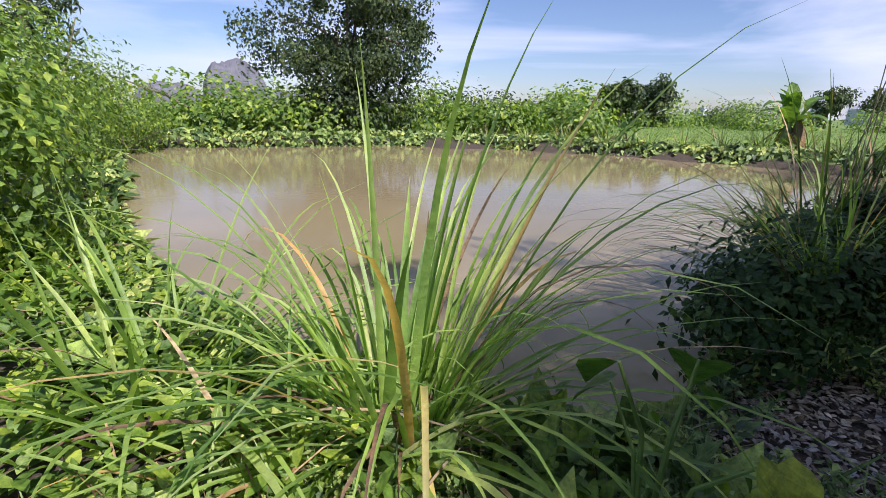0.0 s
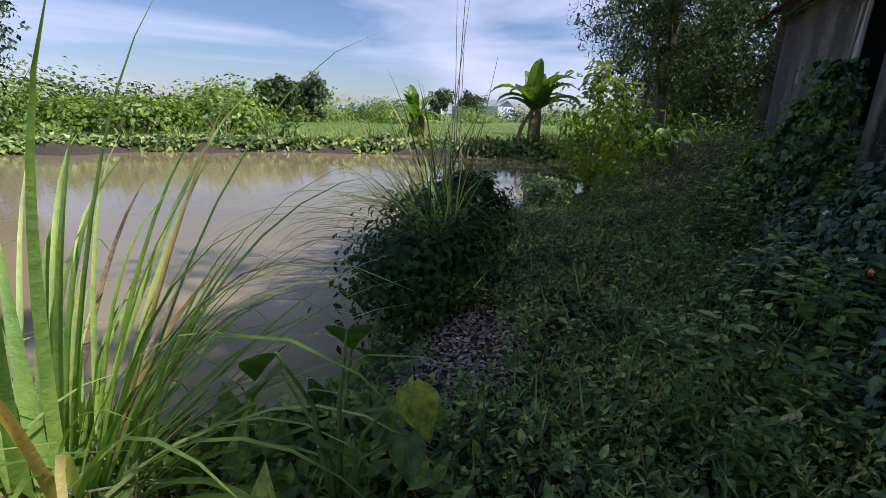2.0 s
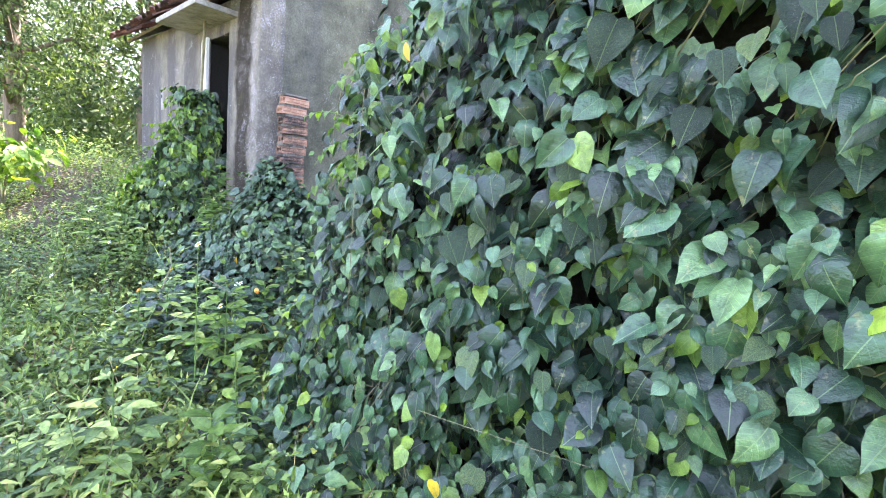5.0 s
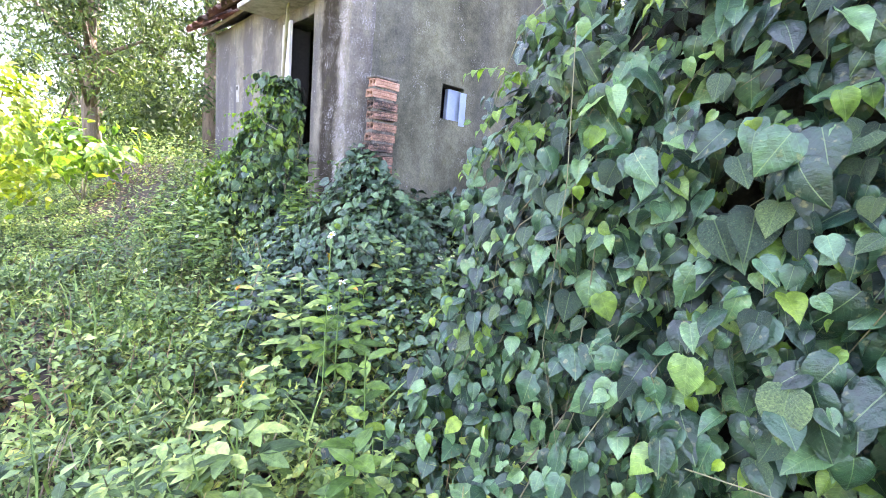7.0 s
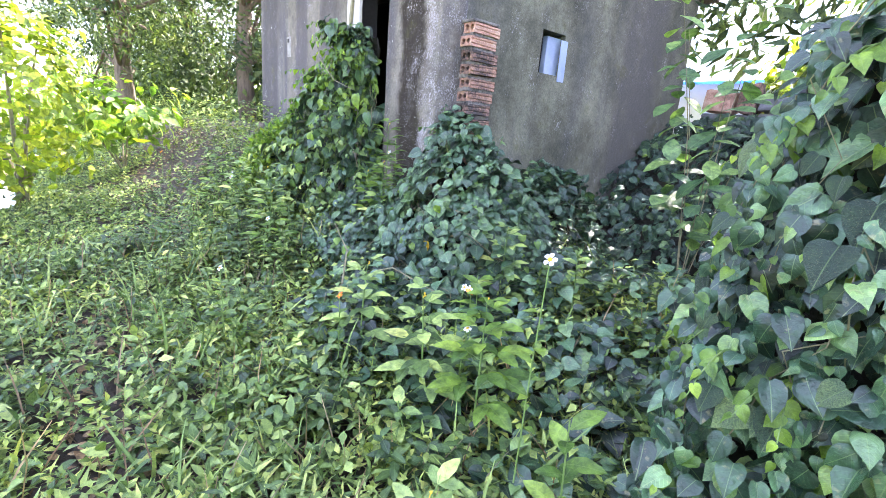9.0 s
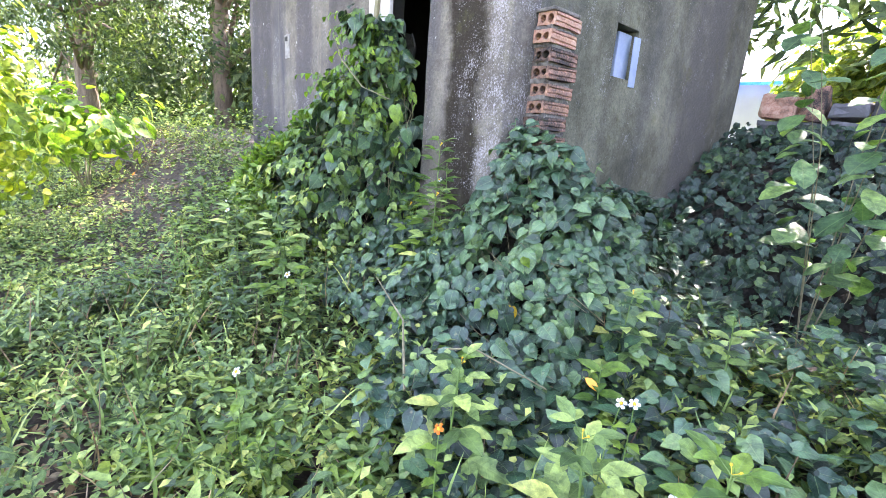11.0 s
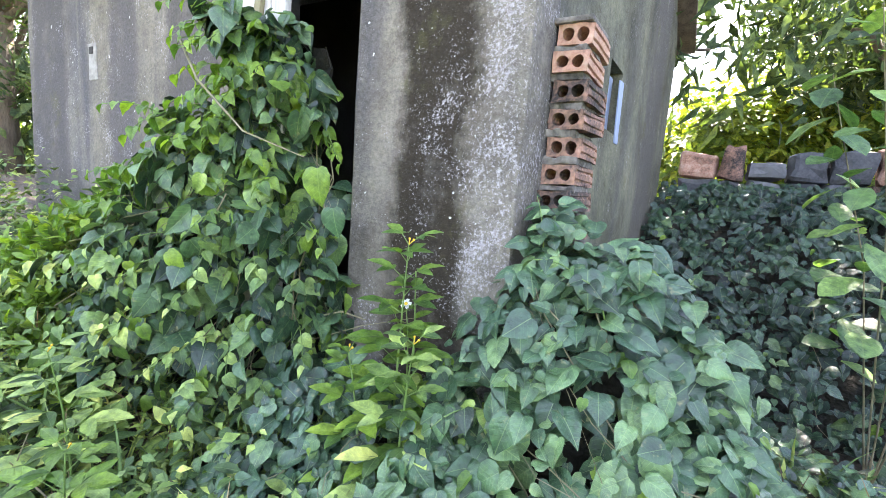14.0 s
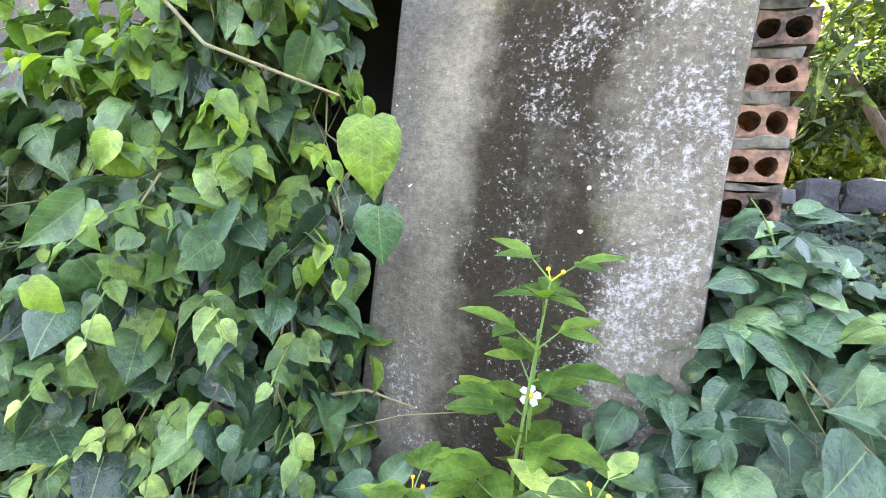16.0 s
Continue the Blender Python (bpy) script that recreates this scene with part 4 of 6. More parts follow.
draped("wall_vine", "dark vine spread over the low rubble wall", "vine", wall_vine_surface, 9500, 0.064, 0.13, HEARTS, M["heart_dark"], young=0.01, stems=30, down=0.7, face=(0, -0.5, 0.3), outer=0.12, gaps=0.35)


def foot_surface(u, v):
    """Vine creeping along the foot of the front wall beside the doorway."""
    x = -0.72 + 0.80 * u
    y = -0.04 - 0.55 * (1 - v)
    z = -0.36 + (0.30 + 0.12 * smooth(0.4, 1.0, u)) * smooth(0.0, 0.9, v) + 0.05 * bump2(x * 3, y * 3)
    n = unit(np.stack([np.full_like(x, 0.05), np.full_like(x, -0.7), np.full_like(x, 0.7)], -1))
    return np.stack([x, y, z], -1), n


draped("foot_vine", "vine creeping along the foot of the stained wall", "vine", foot_surface, 1900, 0.060, 0.10, HEARTS, M["heart_mid"], young=0.06, stems=14, down=0.5, face=(0, -0.5, 0.4))


sprays("vine_spray", "bright young shoots standing out from the climbing vine", (-0.9, -0.2, -0.5), column_surface, (0.05, 0.95), (0.55, 1.0), 60, 0.036, M["young"], 0.068)
sprays("vine_spray", "pale shoots and weeds over the foot of the climbing vine", (-1.3, -0.45, -0.5), column_surface, (0.08, 0.9), (0.04, 0.55), 60, 0.034, M["herb"], 0.072)
sprays("vine_spray", "young shoots over the vine heap and brick pier", (0.2, -0.1, -0.5), mound_surface, (0.0, 0.7), (0.0, 1.0), 26, 0.032, M["heart_light"], 0.066)


def jamb_weeds():
    """Leafy weeds standing over the foot of the climbing vine."""
    n = 1500
    u, v = 0.02 + 0.62 * RNG.random(n), 0.62 * RNG.random(n) ** 1.2
    k = u * 0.9 + v < 0.66
    p, nr = column_surface(u[k], v[k])
    top = thing("weed_thicket", (-1.55, -0.55, -0.62), "thicket of leafy light green weeds under the vine", "weeds")
    inv = top.matrix_basis.inverted()
    c = len(p)
    for m, part_of in (("herb", 0), ("bush", 1), ("young", 2)):
        w = RNG.integers(0, 3, c) == part_of
        tip = unit(np.array([0, -0.25, 1.0]) + 0.5 * rand_unit(w.sum()) + 0.5 * nr[w])
        ob = link_mesh("leaves", cloud_mesh("leaves", SPRIG3, p[w] - nr[w] * 0.02, tip, rand_unit(w.sum()), 0.085 * (0.6 + 0.8 * RNG.random(w.sum()))), M[m], top, kind="stuff")
        ob.matrix_parent_inverse = inv


# ---- undergrowth ----
def trail_y(x):
    """The trodden line along the bank."""
    return np.interp(x, (-8.0, -4.0, -1.8, -0.85, 1.5), (-0.5, -0.8, -1.1, -1.6, -1.95)) + 0.06 * np.sin(3 * x)


def bare(x, y):
    """How bare the ground lies: the leaf litter by the water and trodden gaps."""
    lit = 1.5 * np.exp(-(((x - 1.75) / 0.62) ** 2 + ((y + 2.58) / 0.34) ** 2))
    gaps = smooth(0.45, 0.85, wavy(x * 1.6 + 3, y * 1.6)) * 0.5
    trail = np.exp(-((y - trail_y(x)) / (0.15 + 0.40 * smooth(-2.0, -4.5, x))) ** 2) * (0.55 + 0.3 * smooth(-2.0, -4.5, x)) * smooth(2.6, 1.2, x)
    return np.clip(lit + gaps + trail, 0, 1)


def cover_height(x, y):
    h = 0.15 + 0.08 * wavy(x * 1.4, y * 1.4 + 2) + 0.09 * wavy(x * 4.1 + 1, y * 4.1) + 0.16 * smooth(-1.7, -0.5, y) * smooth(1.9, 0.5, x) + 0.10 * smooth(-1.6, -0.8, y) * smooth(1.2, 2.0, x)
    return np.clip(h, 0.03, 0.5) * (1 - 0.55 * smooth(-1.5, -3.0, x) * smooth(-0.25, -0.7, y)) + 0.18 * smooth(-0.45, -0.1, y) * smooth(-1.5, -2.2, x)


def in_cover(x, y):
    sd = shore_distance(x, y)
    shed = (x < 0.02) & (y > -0.02)
    return (sd > 0.02) & ~shed & (y < 0.9) & ~((x > 2.2) & (y > -0.45)) & (RNG.random(x.shape) > bare(x, y) * 1.05)


def scatter(n, x0, x1, y0, y1):
    x, y = RNG.uniform(x0, x1, n), RNG.uniform(y0, y1, n)
    k = in_cover(x, y)
    return x[k], y[k]


def sprig_template(leaves=7, leaf=SMALL, tall=1.0, length=0.55):
    """A small upright herb: leaves in turn round a short stalk, as one template."""
    vs, fs, uv = [], [], []
    tv, tf, tuv = leaf
    for i in range(leaves):
        h = tall * (0.25 + 0.75 * i / (leaves - 1))
        a = i * 2.4
        out = 0.9 - 0.55 * i / (leaves - 1)
        t = np.array([math.cos(a) * out, math.sin(a) * out, 0.35 + 0.5 * i / leaves])
        t /= np.linalg.norm(t)
        n = np.array([-math.cos(a) * 0.4, -math.sin(a) * 0.4, 1.0])
        s = np.cross(t, n)
        s /= np.linalg.norm(s)
        n = np.cross(s, t)
        L = length * (1.0 - 0.35 * i / leaves)
        co = np.array([0, 0, h]) + L * (tv[:, :1] * s + tv[:, 1:2] * t + tv[:, 2:3] * n)
        b = sum(len(q) for q in vs)
        vs.append(co)
        fs += [tuple(b + k for k in q) for q in tf]
        uv.append(tuv)
    v = np.concatenate(vs)
    return np.stack([v[:, 0], v[:, 2], -v[:, 1]], -1), fs, np.concatenate(uv)


GRASSY = blade_template([(0.0, 0.02), (0.4, 0.024), (0.8, 0.014), (1.0, 0.002)], 0.2, 0.7)
STRAW = blade_template([(0.0, 0.012), (0.5, 0.012), (1.0, 0.004)], 0.1, 0.3)
TRIO = sprig_template(4, OVAL, 0.9, 0.85)
SPRIG, SPRIG2, SPRIG3 = sprig_template(), sprig_template(9, LANCE, 1.3, 0.75), sprig_template(9, OVAL, 1.1, 0.85)


def build_cover():
    top = thing("ground_cover", (1.5, -1.5, float(land(1.5, -1.5))), "low mixed weeds and creepers over the bank", "weeds", kind="stuff")
    inv = top.matrix_basis.inverted()

    def sheet(n, box, tmpl, mat, size, nm, lift=1.0, upright=False):
        x, y = scatter(n, *box)
        k = len(x)
        h = cover_height(x, y)
        if upright:
            z = land(x, y) + h * RNG.random(k) * 0.6
            tip = unit(np.array([0, 0, 1.0]) + 0.45 * rand_unit(k))
            nn = rand_unit(k)
        else:
            z = land(x, y) + h * np.sqrt(RNG.random(k)) * lift
            nn = unit(np.array([0, -0.15, 1.0]) + 0.5 * rand_unit(k))
            tip = rand_unit(k) * np.array([1, 1, 0.25])
            tip = unit(tip - nn * (tip * nn).sum(1, keepdims=True))
        s = size * (0.6 + 0.8 * RNG.random(k))
        ob = link_mesh(nm, cloud_mesh(nm, tmpl, np.stack([x, y, z], -1), tip, nn, s), mat, top, kind="stuff")
        ob.matrix_parent_inverse = inv
    near = (-2.0, 4.6, -3.5, 0.8)
    far = (-11.0, -2.0, -2.9, 0.2)
    sheet(12000, near, OVAL, M["herb_dark"], 0.052, "creeper_leaves")
    sheet(12000, near, SMALL, M["herb"], 0.042, "small_weeds", 1.25)
    sheet(2600, near, STRAW, M["dry"], 0.20, "dry_stalks", upright=True)
    sheet(1500, near, GRASSY, M["herb"], 0.20, "grass_blades", upright=True)
    sheet(4500, (0.0, 2.7, -0.9, 0.9), HEART, M["heart"], 0.066, "vine_leaves", 1.15)
    sheet(2200, near, TRIO, M["herb"], 0.085, "three_leaved_herbs", upright=True)
    sheet(9000, near, SPRIG, M["herb"], 0.074, "herbs", upright=True)
    sheet(5200, near, SPRIG2, M["herb"], 0.082, "lance_leaved_herbs", upright=True)
    sheet(26000, far, SMALL, M["herb"], 0.052, "far_creeper_leaves", 1.1)
    sheet(6000, far, SPRIG, M["herb"], 0.075, "far_herbs", upright=True)
    # grass-like cover on the sunny bank where the walk begins
    for n, size, tm, mat, nm in ((6500, 0.085, OVAL, "bush", "bank_leaves"), (1500, 0.15, OVAL, "bush", "broad_bank_leaves"), (900, 0.30, STRAW, "dry", "fallen_straw"), (2200, 0.10, TRIO, "bush", "bank_herbs")):
        x, y = RNG.uniform(2.6, 7.5, n), RNG.uniform(-8.5, -2.2, n)
        k = (shore_distance(x, y) > 0.03)
        x, y = x[k], y[k]
        z = land(x, y) + (0.20 + 0.08 * wavy(x * 3, y * 3)) * np.sqrt(RNG.random(len(x)))
        nn = unit(np.array([0, 0.1, 1.0]) + 0.5 * rand_unit(len(x)))
        tip = rand_unit(len(x)) * np.array([1, 1, 0.2])
        tip = unit(tip - nn * (tip * nn).sum(1, keepdims=True))
        if nm == "bank_herbs":
            tip, nn = unit(np.array([0, 0, 1.0]) + 0.4 * rand_unit(len(x))), rand_unit(len(x))
        ob = link_mesh(nm, cloud_mesh(nm, tm, np.stack([x, y, z], -1), tip, nn, size * (0.6 + 0.8 * RNG.random(len(x)))), M[mat], top, kind="stuff")
        ob.matrix_parent_inverse = inv


def build_litter():
    n = 2600
    a, r = RNG.random(n) * 2 * math.pi, np.sqrt(RNG.random(n))
    x, y = 1.75 + 0.78 * r * np.cos(a), -2.60 + 0.42 * r * np.sin(a)
    k = shore_distance(x, y) > 0.05
    x, y = x[k], y[k]
    z = land(x, y) + 0.012 + 0.02 * RNG.random(len(x))
    nn = unit(np.array([0, 0, 1.0]) + 0.4 * rand_unit(len(x)))
    tip = rand_unit(len(x)) * np.array([1, 1, 0.1])
    tip = unit(tip - nn * (tip * nn).sum(1, keepdims=True))
    me = cloud_mesh("leaf_litter", OVAL, np.stack([x, y, z], -1), tip, nn, 0.042 * (0.4 + 0.9 * RNG.random(len(x))))
    tagged(link_mesh("leaf_litter", me, M["litter"], kind="stuff"), "pale dry fallen leaves on bare earth", "leaf litter")


# ---- grasses ----
def grass_clump(name, label, at, n, length, width, mat, spread, lean=(0, 0), droop=1.0, dead=0.08, up=(0.55, 1.25)):
    """A tussock: each blade rises, arches over and tapers, creased on its rib."""
    top = thing(name, at, label, "grass")
    base = Vector(at)
    for dead_set in (False, True):
        vs, fs = [], []
        for i in range(n):
            if (random.random() < dead) != dead_set:
                continue
            a = random.uniform(0, 2 * math.pi)
            r = spread * math.sqrt(random.random())
            p = Vector((r * math.cos(a), r * math.sin(a), 0))
            L = length * random.uniform(0.5, 1.0)
            el = random.uniform(*up)
            az = a + random.uniform(-0.7, 0.7)
            d = Vector((math.cos(az) * math.cos(el) + lean[0], math.sin(az) * math.cos(el) + lean[1], math.sin(el))).normalized()
            k, wd = 9, width * random.uniform(0.6, 1.2)
            bend = droop * random.uniform(0.35, 1.3)
            b0 = len(vs)
            for j in range(k + 1):
                t = j / k
                w = wd * (1 - t ** 2.2) * (0.55 + 0.45 * min(1, t * 5)) + 0.0006
                side = d.cross(Vector((0, 0, 1)))
                side = side.normalized() if side.length > 1e-3 else Vector((1, 0, 0))
                nr = side.cross(d)
                vs += [tuple(p - side * w + nr * w * 0.35), tuple(p), tuple(p + side * w + nr * w * 0.35)]
                d = (d + Vector((0, 0, -1)) * bend * t * 0.28).normalized()
                p = p + d * (L / k)
            for j in range(k):
                q = b0 + 3 * j
                fs += [(q, q + 1, q + 4, q + 3), (q + 1, q + 2, q + 5, q + 4)]
        me = bpy.data.meshes.new("blades")
        me.from_pydata(vs, [], fs)
        me.polygons.foreach_set("use_smooth", [True] * len(me.polygons))
        link_mesh("dead_grass" if dead_set else "green_grass", me, M["dry"] if dead_set else mat, top, kind="stuff")
    return top


def build_grasses():
    g = float(land(3.42, -3.5))
    big = grass_clump("grass_clump", "large sunlit clump of tall coarse grass with dead blades", (3.42, -3.50, max(g, WATER_Z)), 165, 1.7, 0.0135, M["grass"], 0.20, droop=1.75, dead=0.05, up=(0.45, 1.35))
    grass_clump("grass_clump", "tall upright blades in the heart of the clump", (3.40, -3.48, max(g, WATER_Z)), 18, 2.25, 0.025, M["grass"], 0.12, lean=(-0.16, 0.08), droop=0.9, dead=0.0, up=(1.15, 1.48))
    grass_clump("grass_clump", "dead brown blades at the foot of the tall clump", (3.48, -3.42, max(g, WATER_Z)), 46, 0.62, 0.010, M["dry"], 0.20, droop=1.9, dead=0.5, up=(0.2, 1.2))
    grass_clump("bank_grass", "thin grass drooping from the bush over the water", (0.75, -3.15, -0.45), 60, 1.05, 0.007, M["grass"], 0.16, lean=(0.1, -0.3), droop=1.3, dead=0.15, up=(0.7, 1.4))
    grass_clump("grass_clump", "arching coarse grass on the sunny bank", (4.25, -4.2, float(land(4.25, -4.2))), 70, 1.45, 0.014, M["grass"], 0.35, lean=(-0.25, 0.2), droop=1.2)
    grass_clump("grass_clump", "low arching grass beside the big clump", (3.95, -3.35, float(land(3.95, -3.35))), 34, 0.95, 0.013, M["grass"], 0.25, lean=(-0.1, 0.25), droop=1.4)
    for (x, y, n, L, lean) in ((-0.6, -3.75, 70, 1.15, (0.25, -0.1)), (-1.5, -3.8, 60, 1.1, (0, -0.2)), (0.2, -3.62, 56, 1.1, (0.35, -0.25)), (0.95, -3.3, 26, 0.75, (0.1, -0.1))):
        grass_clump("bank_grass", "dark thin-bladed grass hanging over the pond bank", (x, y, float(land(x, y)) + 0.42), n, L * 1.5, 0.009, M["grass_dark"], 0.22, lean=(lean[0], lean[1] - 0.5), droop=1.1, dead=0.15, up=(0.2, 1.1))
    reeds = thing("reed", (-1.55, -3.75, float(land(-1.55, -3.75))), "tall thin reed stalks rising from the bank", "reed")
    for i in range(5):
        bm = bmesh.new()
        x, y = random.uniform(-0.35, 0.35), random.uniform(-0.2, 0.2)
        L = (4.1, 2.6, 3.0, 2.2, 2.8)[i]
        dx, dy = random.uniform(-0.25, 0.1), random.uniform(-0.05, 0.3)
        tube(bm, [(x, y, 0), (x + dx * 0.3, y + dy * 0.3, L * 0.5), (x + dx, y + dy, L)], [0.008, 0.006, 0.0025], 5)
        part("stalk", bm, M["stem"], reeds)


# ---- shrubs, trees ----
def clumpy(center, radii, n, clumps, spread=0.30):
    """Places for leaves in uneven clumps over an ellipsoid, with outward ways."""
    c = np.array(center)
    r = np.array(radii)
    k = unit(RNG.normal(size=(clumps, 3))) * (0.45 + 0.55 * RNG.random((clumps, 1)) ** 0.5)
    w = RNG.integers(0, clumps, n)
    off = np.clip(RNG.normal(size=(n, 3)), -1.5, 1.5) * spread * (0.5 + RNG.random((clumps, 1))[w])
    q = k[w] + off
    return c + q * r, unit(q)


def bush(name, label, center, radii, n, size, mat, tmpl=SMALL, clumps=30, ground=None, category="bush", group="", spread=0.28):
    z0 = float(land(center[0], center[1])) if ground is None else ground
    top = thing(name, (center[0], center[1], z0), label, category, group)
    inv = top.matrix_basis.inverted()
    p, o = clumpy(center, radii, n, clumps, spread)
    k = p[:, 2] > z0 + 0.01
    p, o = p[k], o[k]
    nn = unit(o + 0.7 * rand_unit(len(p)) + np.array([0, 0, 0.5]))
    tip = rand_unit(len(p)) + o * 0.4 + np.array([0, 0, -0.35])
    tip = unit(tip - nn * (tip * nn).sum(1, keepdims=True))
    ob = link_mesh("foliage", cloud_mesh("foliage", tmpl, p, tip, nn, size * (0.6 + 0.8 * RNG.random(len(p)))), mat, top, kind="stuff")
    ob.matrix_parent_inverse = inv
    bm = bmesh.new()
    for i in range(7):
        e = p[random.randrange(len(p))] - np.array([center[0], center[1], z0])
        tube(bm, [(random.uniform(-0.05, 0.05) * radii[0], random.uniform(-0.05, 0.05) * radii[1], 0), tuple(e * np.array([0.35, 0.35, 0.5])), tuple(e)], [0.03 * radii[2], 0.02 * radii[2], 0.006 * radii[2]], 5)
    part("stem", bm, M["stem"], top)
    return top


def tree(name, label, at, height, crown, n, size, mat, tmpl=LANCE, trunk=0.12, clumps=60, lean=0.0, group="", low=0.35):
    """A tapered trunk that forks into limbs, each ending in clumps of foliage."""
    top = thing(name, at, label, "tree", group)
    bm = bmesh.new()
    pts = [(0, 0, -0.2)]
    x = y = 0
    for k in range(1, 6):
        x += random.uniform(-0.06, 0.06) * height * 0.3 + lean * height / 6
        y += random.uniform(-0.06, 0.06) * height * 0.3
        pts.append((x, y, height * 0.78 * k / 5))
    tube(bm, pts, [trunk * (1.25 - 0.2 * k) for k in range(6)], 8)
    ends = []
    for i in range(13):
        k = random.randint(1, 5)
        s = Vector(pts[k])
        a = random.uniform(0, 6.28)
        L = random.uniform(0.5, 1.0)
        e = Vector((pts[5][0] * 0.6 + crown[0] * L * math.cos(a), crown[1] * L * math.sin(a), s.z + random.uniform(-0.05, 0.3) * height))
        mid = s.lerp(e, 0.5) + Vector((0, 0, 0.08 * height))
        tube(bm, [tuple(s), tuple(mid), tuple(e)], [trunk * 0.42, trunk * 0.26, trunk * 0.07], 6)
        ends += [e, mid]
    part("trunk", bm, M["bark"], top, smooth=True)
    q = np.array([tuple(e) for e in ends])
    extra = unit(RNG.normal(size=(clumps, 3))) * np.array([crown[0], crown[1], height * (1 - low) / 2]) * (0.5 + 0.5 * RNG.random((clumps, 1))) + np.array([pts[5][0] * 0.6, 0, height * (low + (1 - low) / 2)])
    seeds = np.concatenate([q, extra])
    w = RNG.integers(0, len(seeds), n)
    rad = (0.06 + 0.11 * RNG.random((len(seeds), 1))) * max(crown)
    p = seeds[w] + np.clip(RNG.normal(size=(n, 3)), -1.6, 1.6) * rad[w] * np.array([1, 1, 0.75])
    o = unit(p - np.array([0, 0, height * 0.55]))
    nn = unit(o + rand_unit(n) + np.array([0, 0, 0.4]))
    tip = unit(np.array([0, 0, -0.8]) + rand_unit(n))
    tip = unit(tip - nn * (tip * nn).sum(1, keepdims=True))
    link_mesh("crown", cloud_mesh("crown", tmpl, p, tip, nn, size * (0.6 + 0.8 * RNG.random(n))), mat, top, kind="stuff")
    return top


def banana(at, height, label, dead=0.2, turn=0.0):
    top = thing("banana_plant", at, label, "banana plant", "banana plants on the far bank")
    for s in range(3):
        ox, oy = random.uniform(-0.3, 0.3), random.uniform(-0.3, 0.3)
        hh = height * random.uniform(0.35, 0.55)
        bm = bmesh.new()
        tube(bm, [(ox, oy, -0.1), (ox, oy, hh * 0.6), (ox * 1.1, oy * 1.1, hh)], [0.13, 0.10, 0.06], 8)
        part("pseudostem", bm, M["greenstem"], top, smooth=True)
        for i in range(7):
            a = turn + i * 2.4 + s
            el = random.uniform(0.45, 1.4)
            L = height * random.uniform(0.5, 0.75)
            is_dead = random.random() < dead
            d = Vector((math.cos(a) * math.cos(el), math.sin(a) * math.cos(el), math.sin(el) if not is_dead else -0.6)).normalized()
            p = Vector((ox, oy, hh * 0.95))
            bm = bmesh.new()
            prev = None
            for j in range(9):
                t = j / 8
                w = (0.07 if is_dead else 0.15) * L * math.sin(math.pi * min(1, 0.06 + t * 0.94)) ** 0.6 * (0.25 if t < 0.12 else 1) + 0.004
                side = d.cross(Vector((0, 0, 1))).normalized() if abs(d.z) < 0.98 else Vector((1, 0, 0))
                up = side.cross(d)
                row = [bm.verts.new(p - side * w + up * w * 0.3 + Vector((0, 0, random.uniform(-0.03, 0.03)))), bm.verts.new(p), bm.verts.new(p + side * w + up * w * 0.3 + Vector((0, 0, random.uniform(-0.03, 0.03))))]
                if prev:
                    bm.faces.new((prev[0], prev[1], row[1], row[0]))
                    bm.faces.new((prev[1], prev[2], row[2], row[1]))
                prev = row
                d = (d + Vector((0, 0, -0.42 * t))).normalized()
                p = p + d * L / 8
            part("leaf", bm, M["dry"] if is_dead else M["banana"], top, "dry hanging leaf" if is_dead else "")
    return top

# ---- placing the plants ----
hedge_front_leaves()
jamb_weeds()
build_cover()
build_litter()
build_grasses()

bush("bank_bush", "bush overhanging the pond bank, shade put into its dark leaf colour", (-1.1, -3.55, -0.68), (1.35, 0.55, 0.52), 12000, 0.075, M["bank"], BROAD, 70, spread=0.17)
bush("bank_bush", "low bush on the pond bank, shade put into its dark leaf colour", (0.35, -3.35, -0.85), (0.8, 0.38, 0.33), 4500, 0.07, M["bank"], BROAD, 36, spread=0.17)
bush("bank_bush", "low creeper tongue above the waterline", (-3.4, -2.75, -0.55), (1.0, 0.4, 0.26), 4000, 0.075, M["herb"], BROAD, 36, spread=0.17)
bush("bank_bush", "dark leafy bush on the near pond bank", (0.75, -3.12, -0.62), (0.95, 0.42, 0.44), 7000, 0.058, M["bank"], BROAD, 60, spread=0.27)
bush("bright_shrub", "sunlit yellow-green leafy shrub at the water's edge", (-4.2, -2.2, 0.42), (0.62, 0.62, 0.90), 1300, 0.115, M["yellow"], OVAL, 26, category="shrub", spread=0.22)
bush("bright_shrub", "small sunlit shrub beside the path", (-5.6, -1.2, 0.25), (0.6, 0.6, 0.4), 500, 0.16, M["bush"], OVAL, 14, category="shrub")


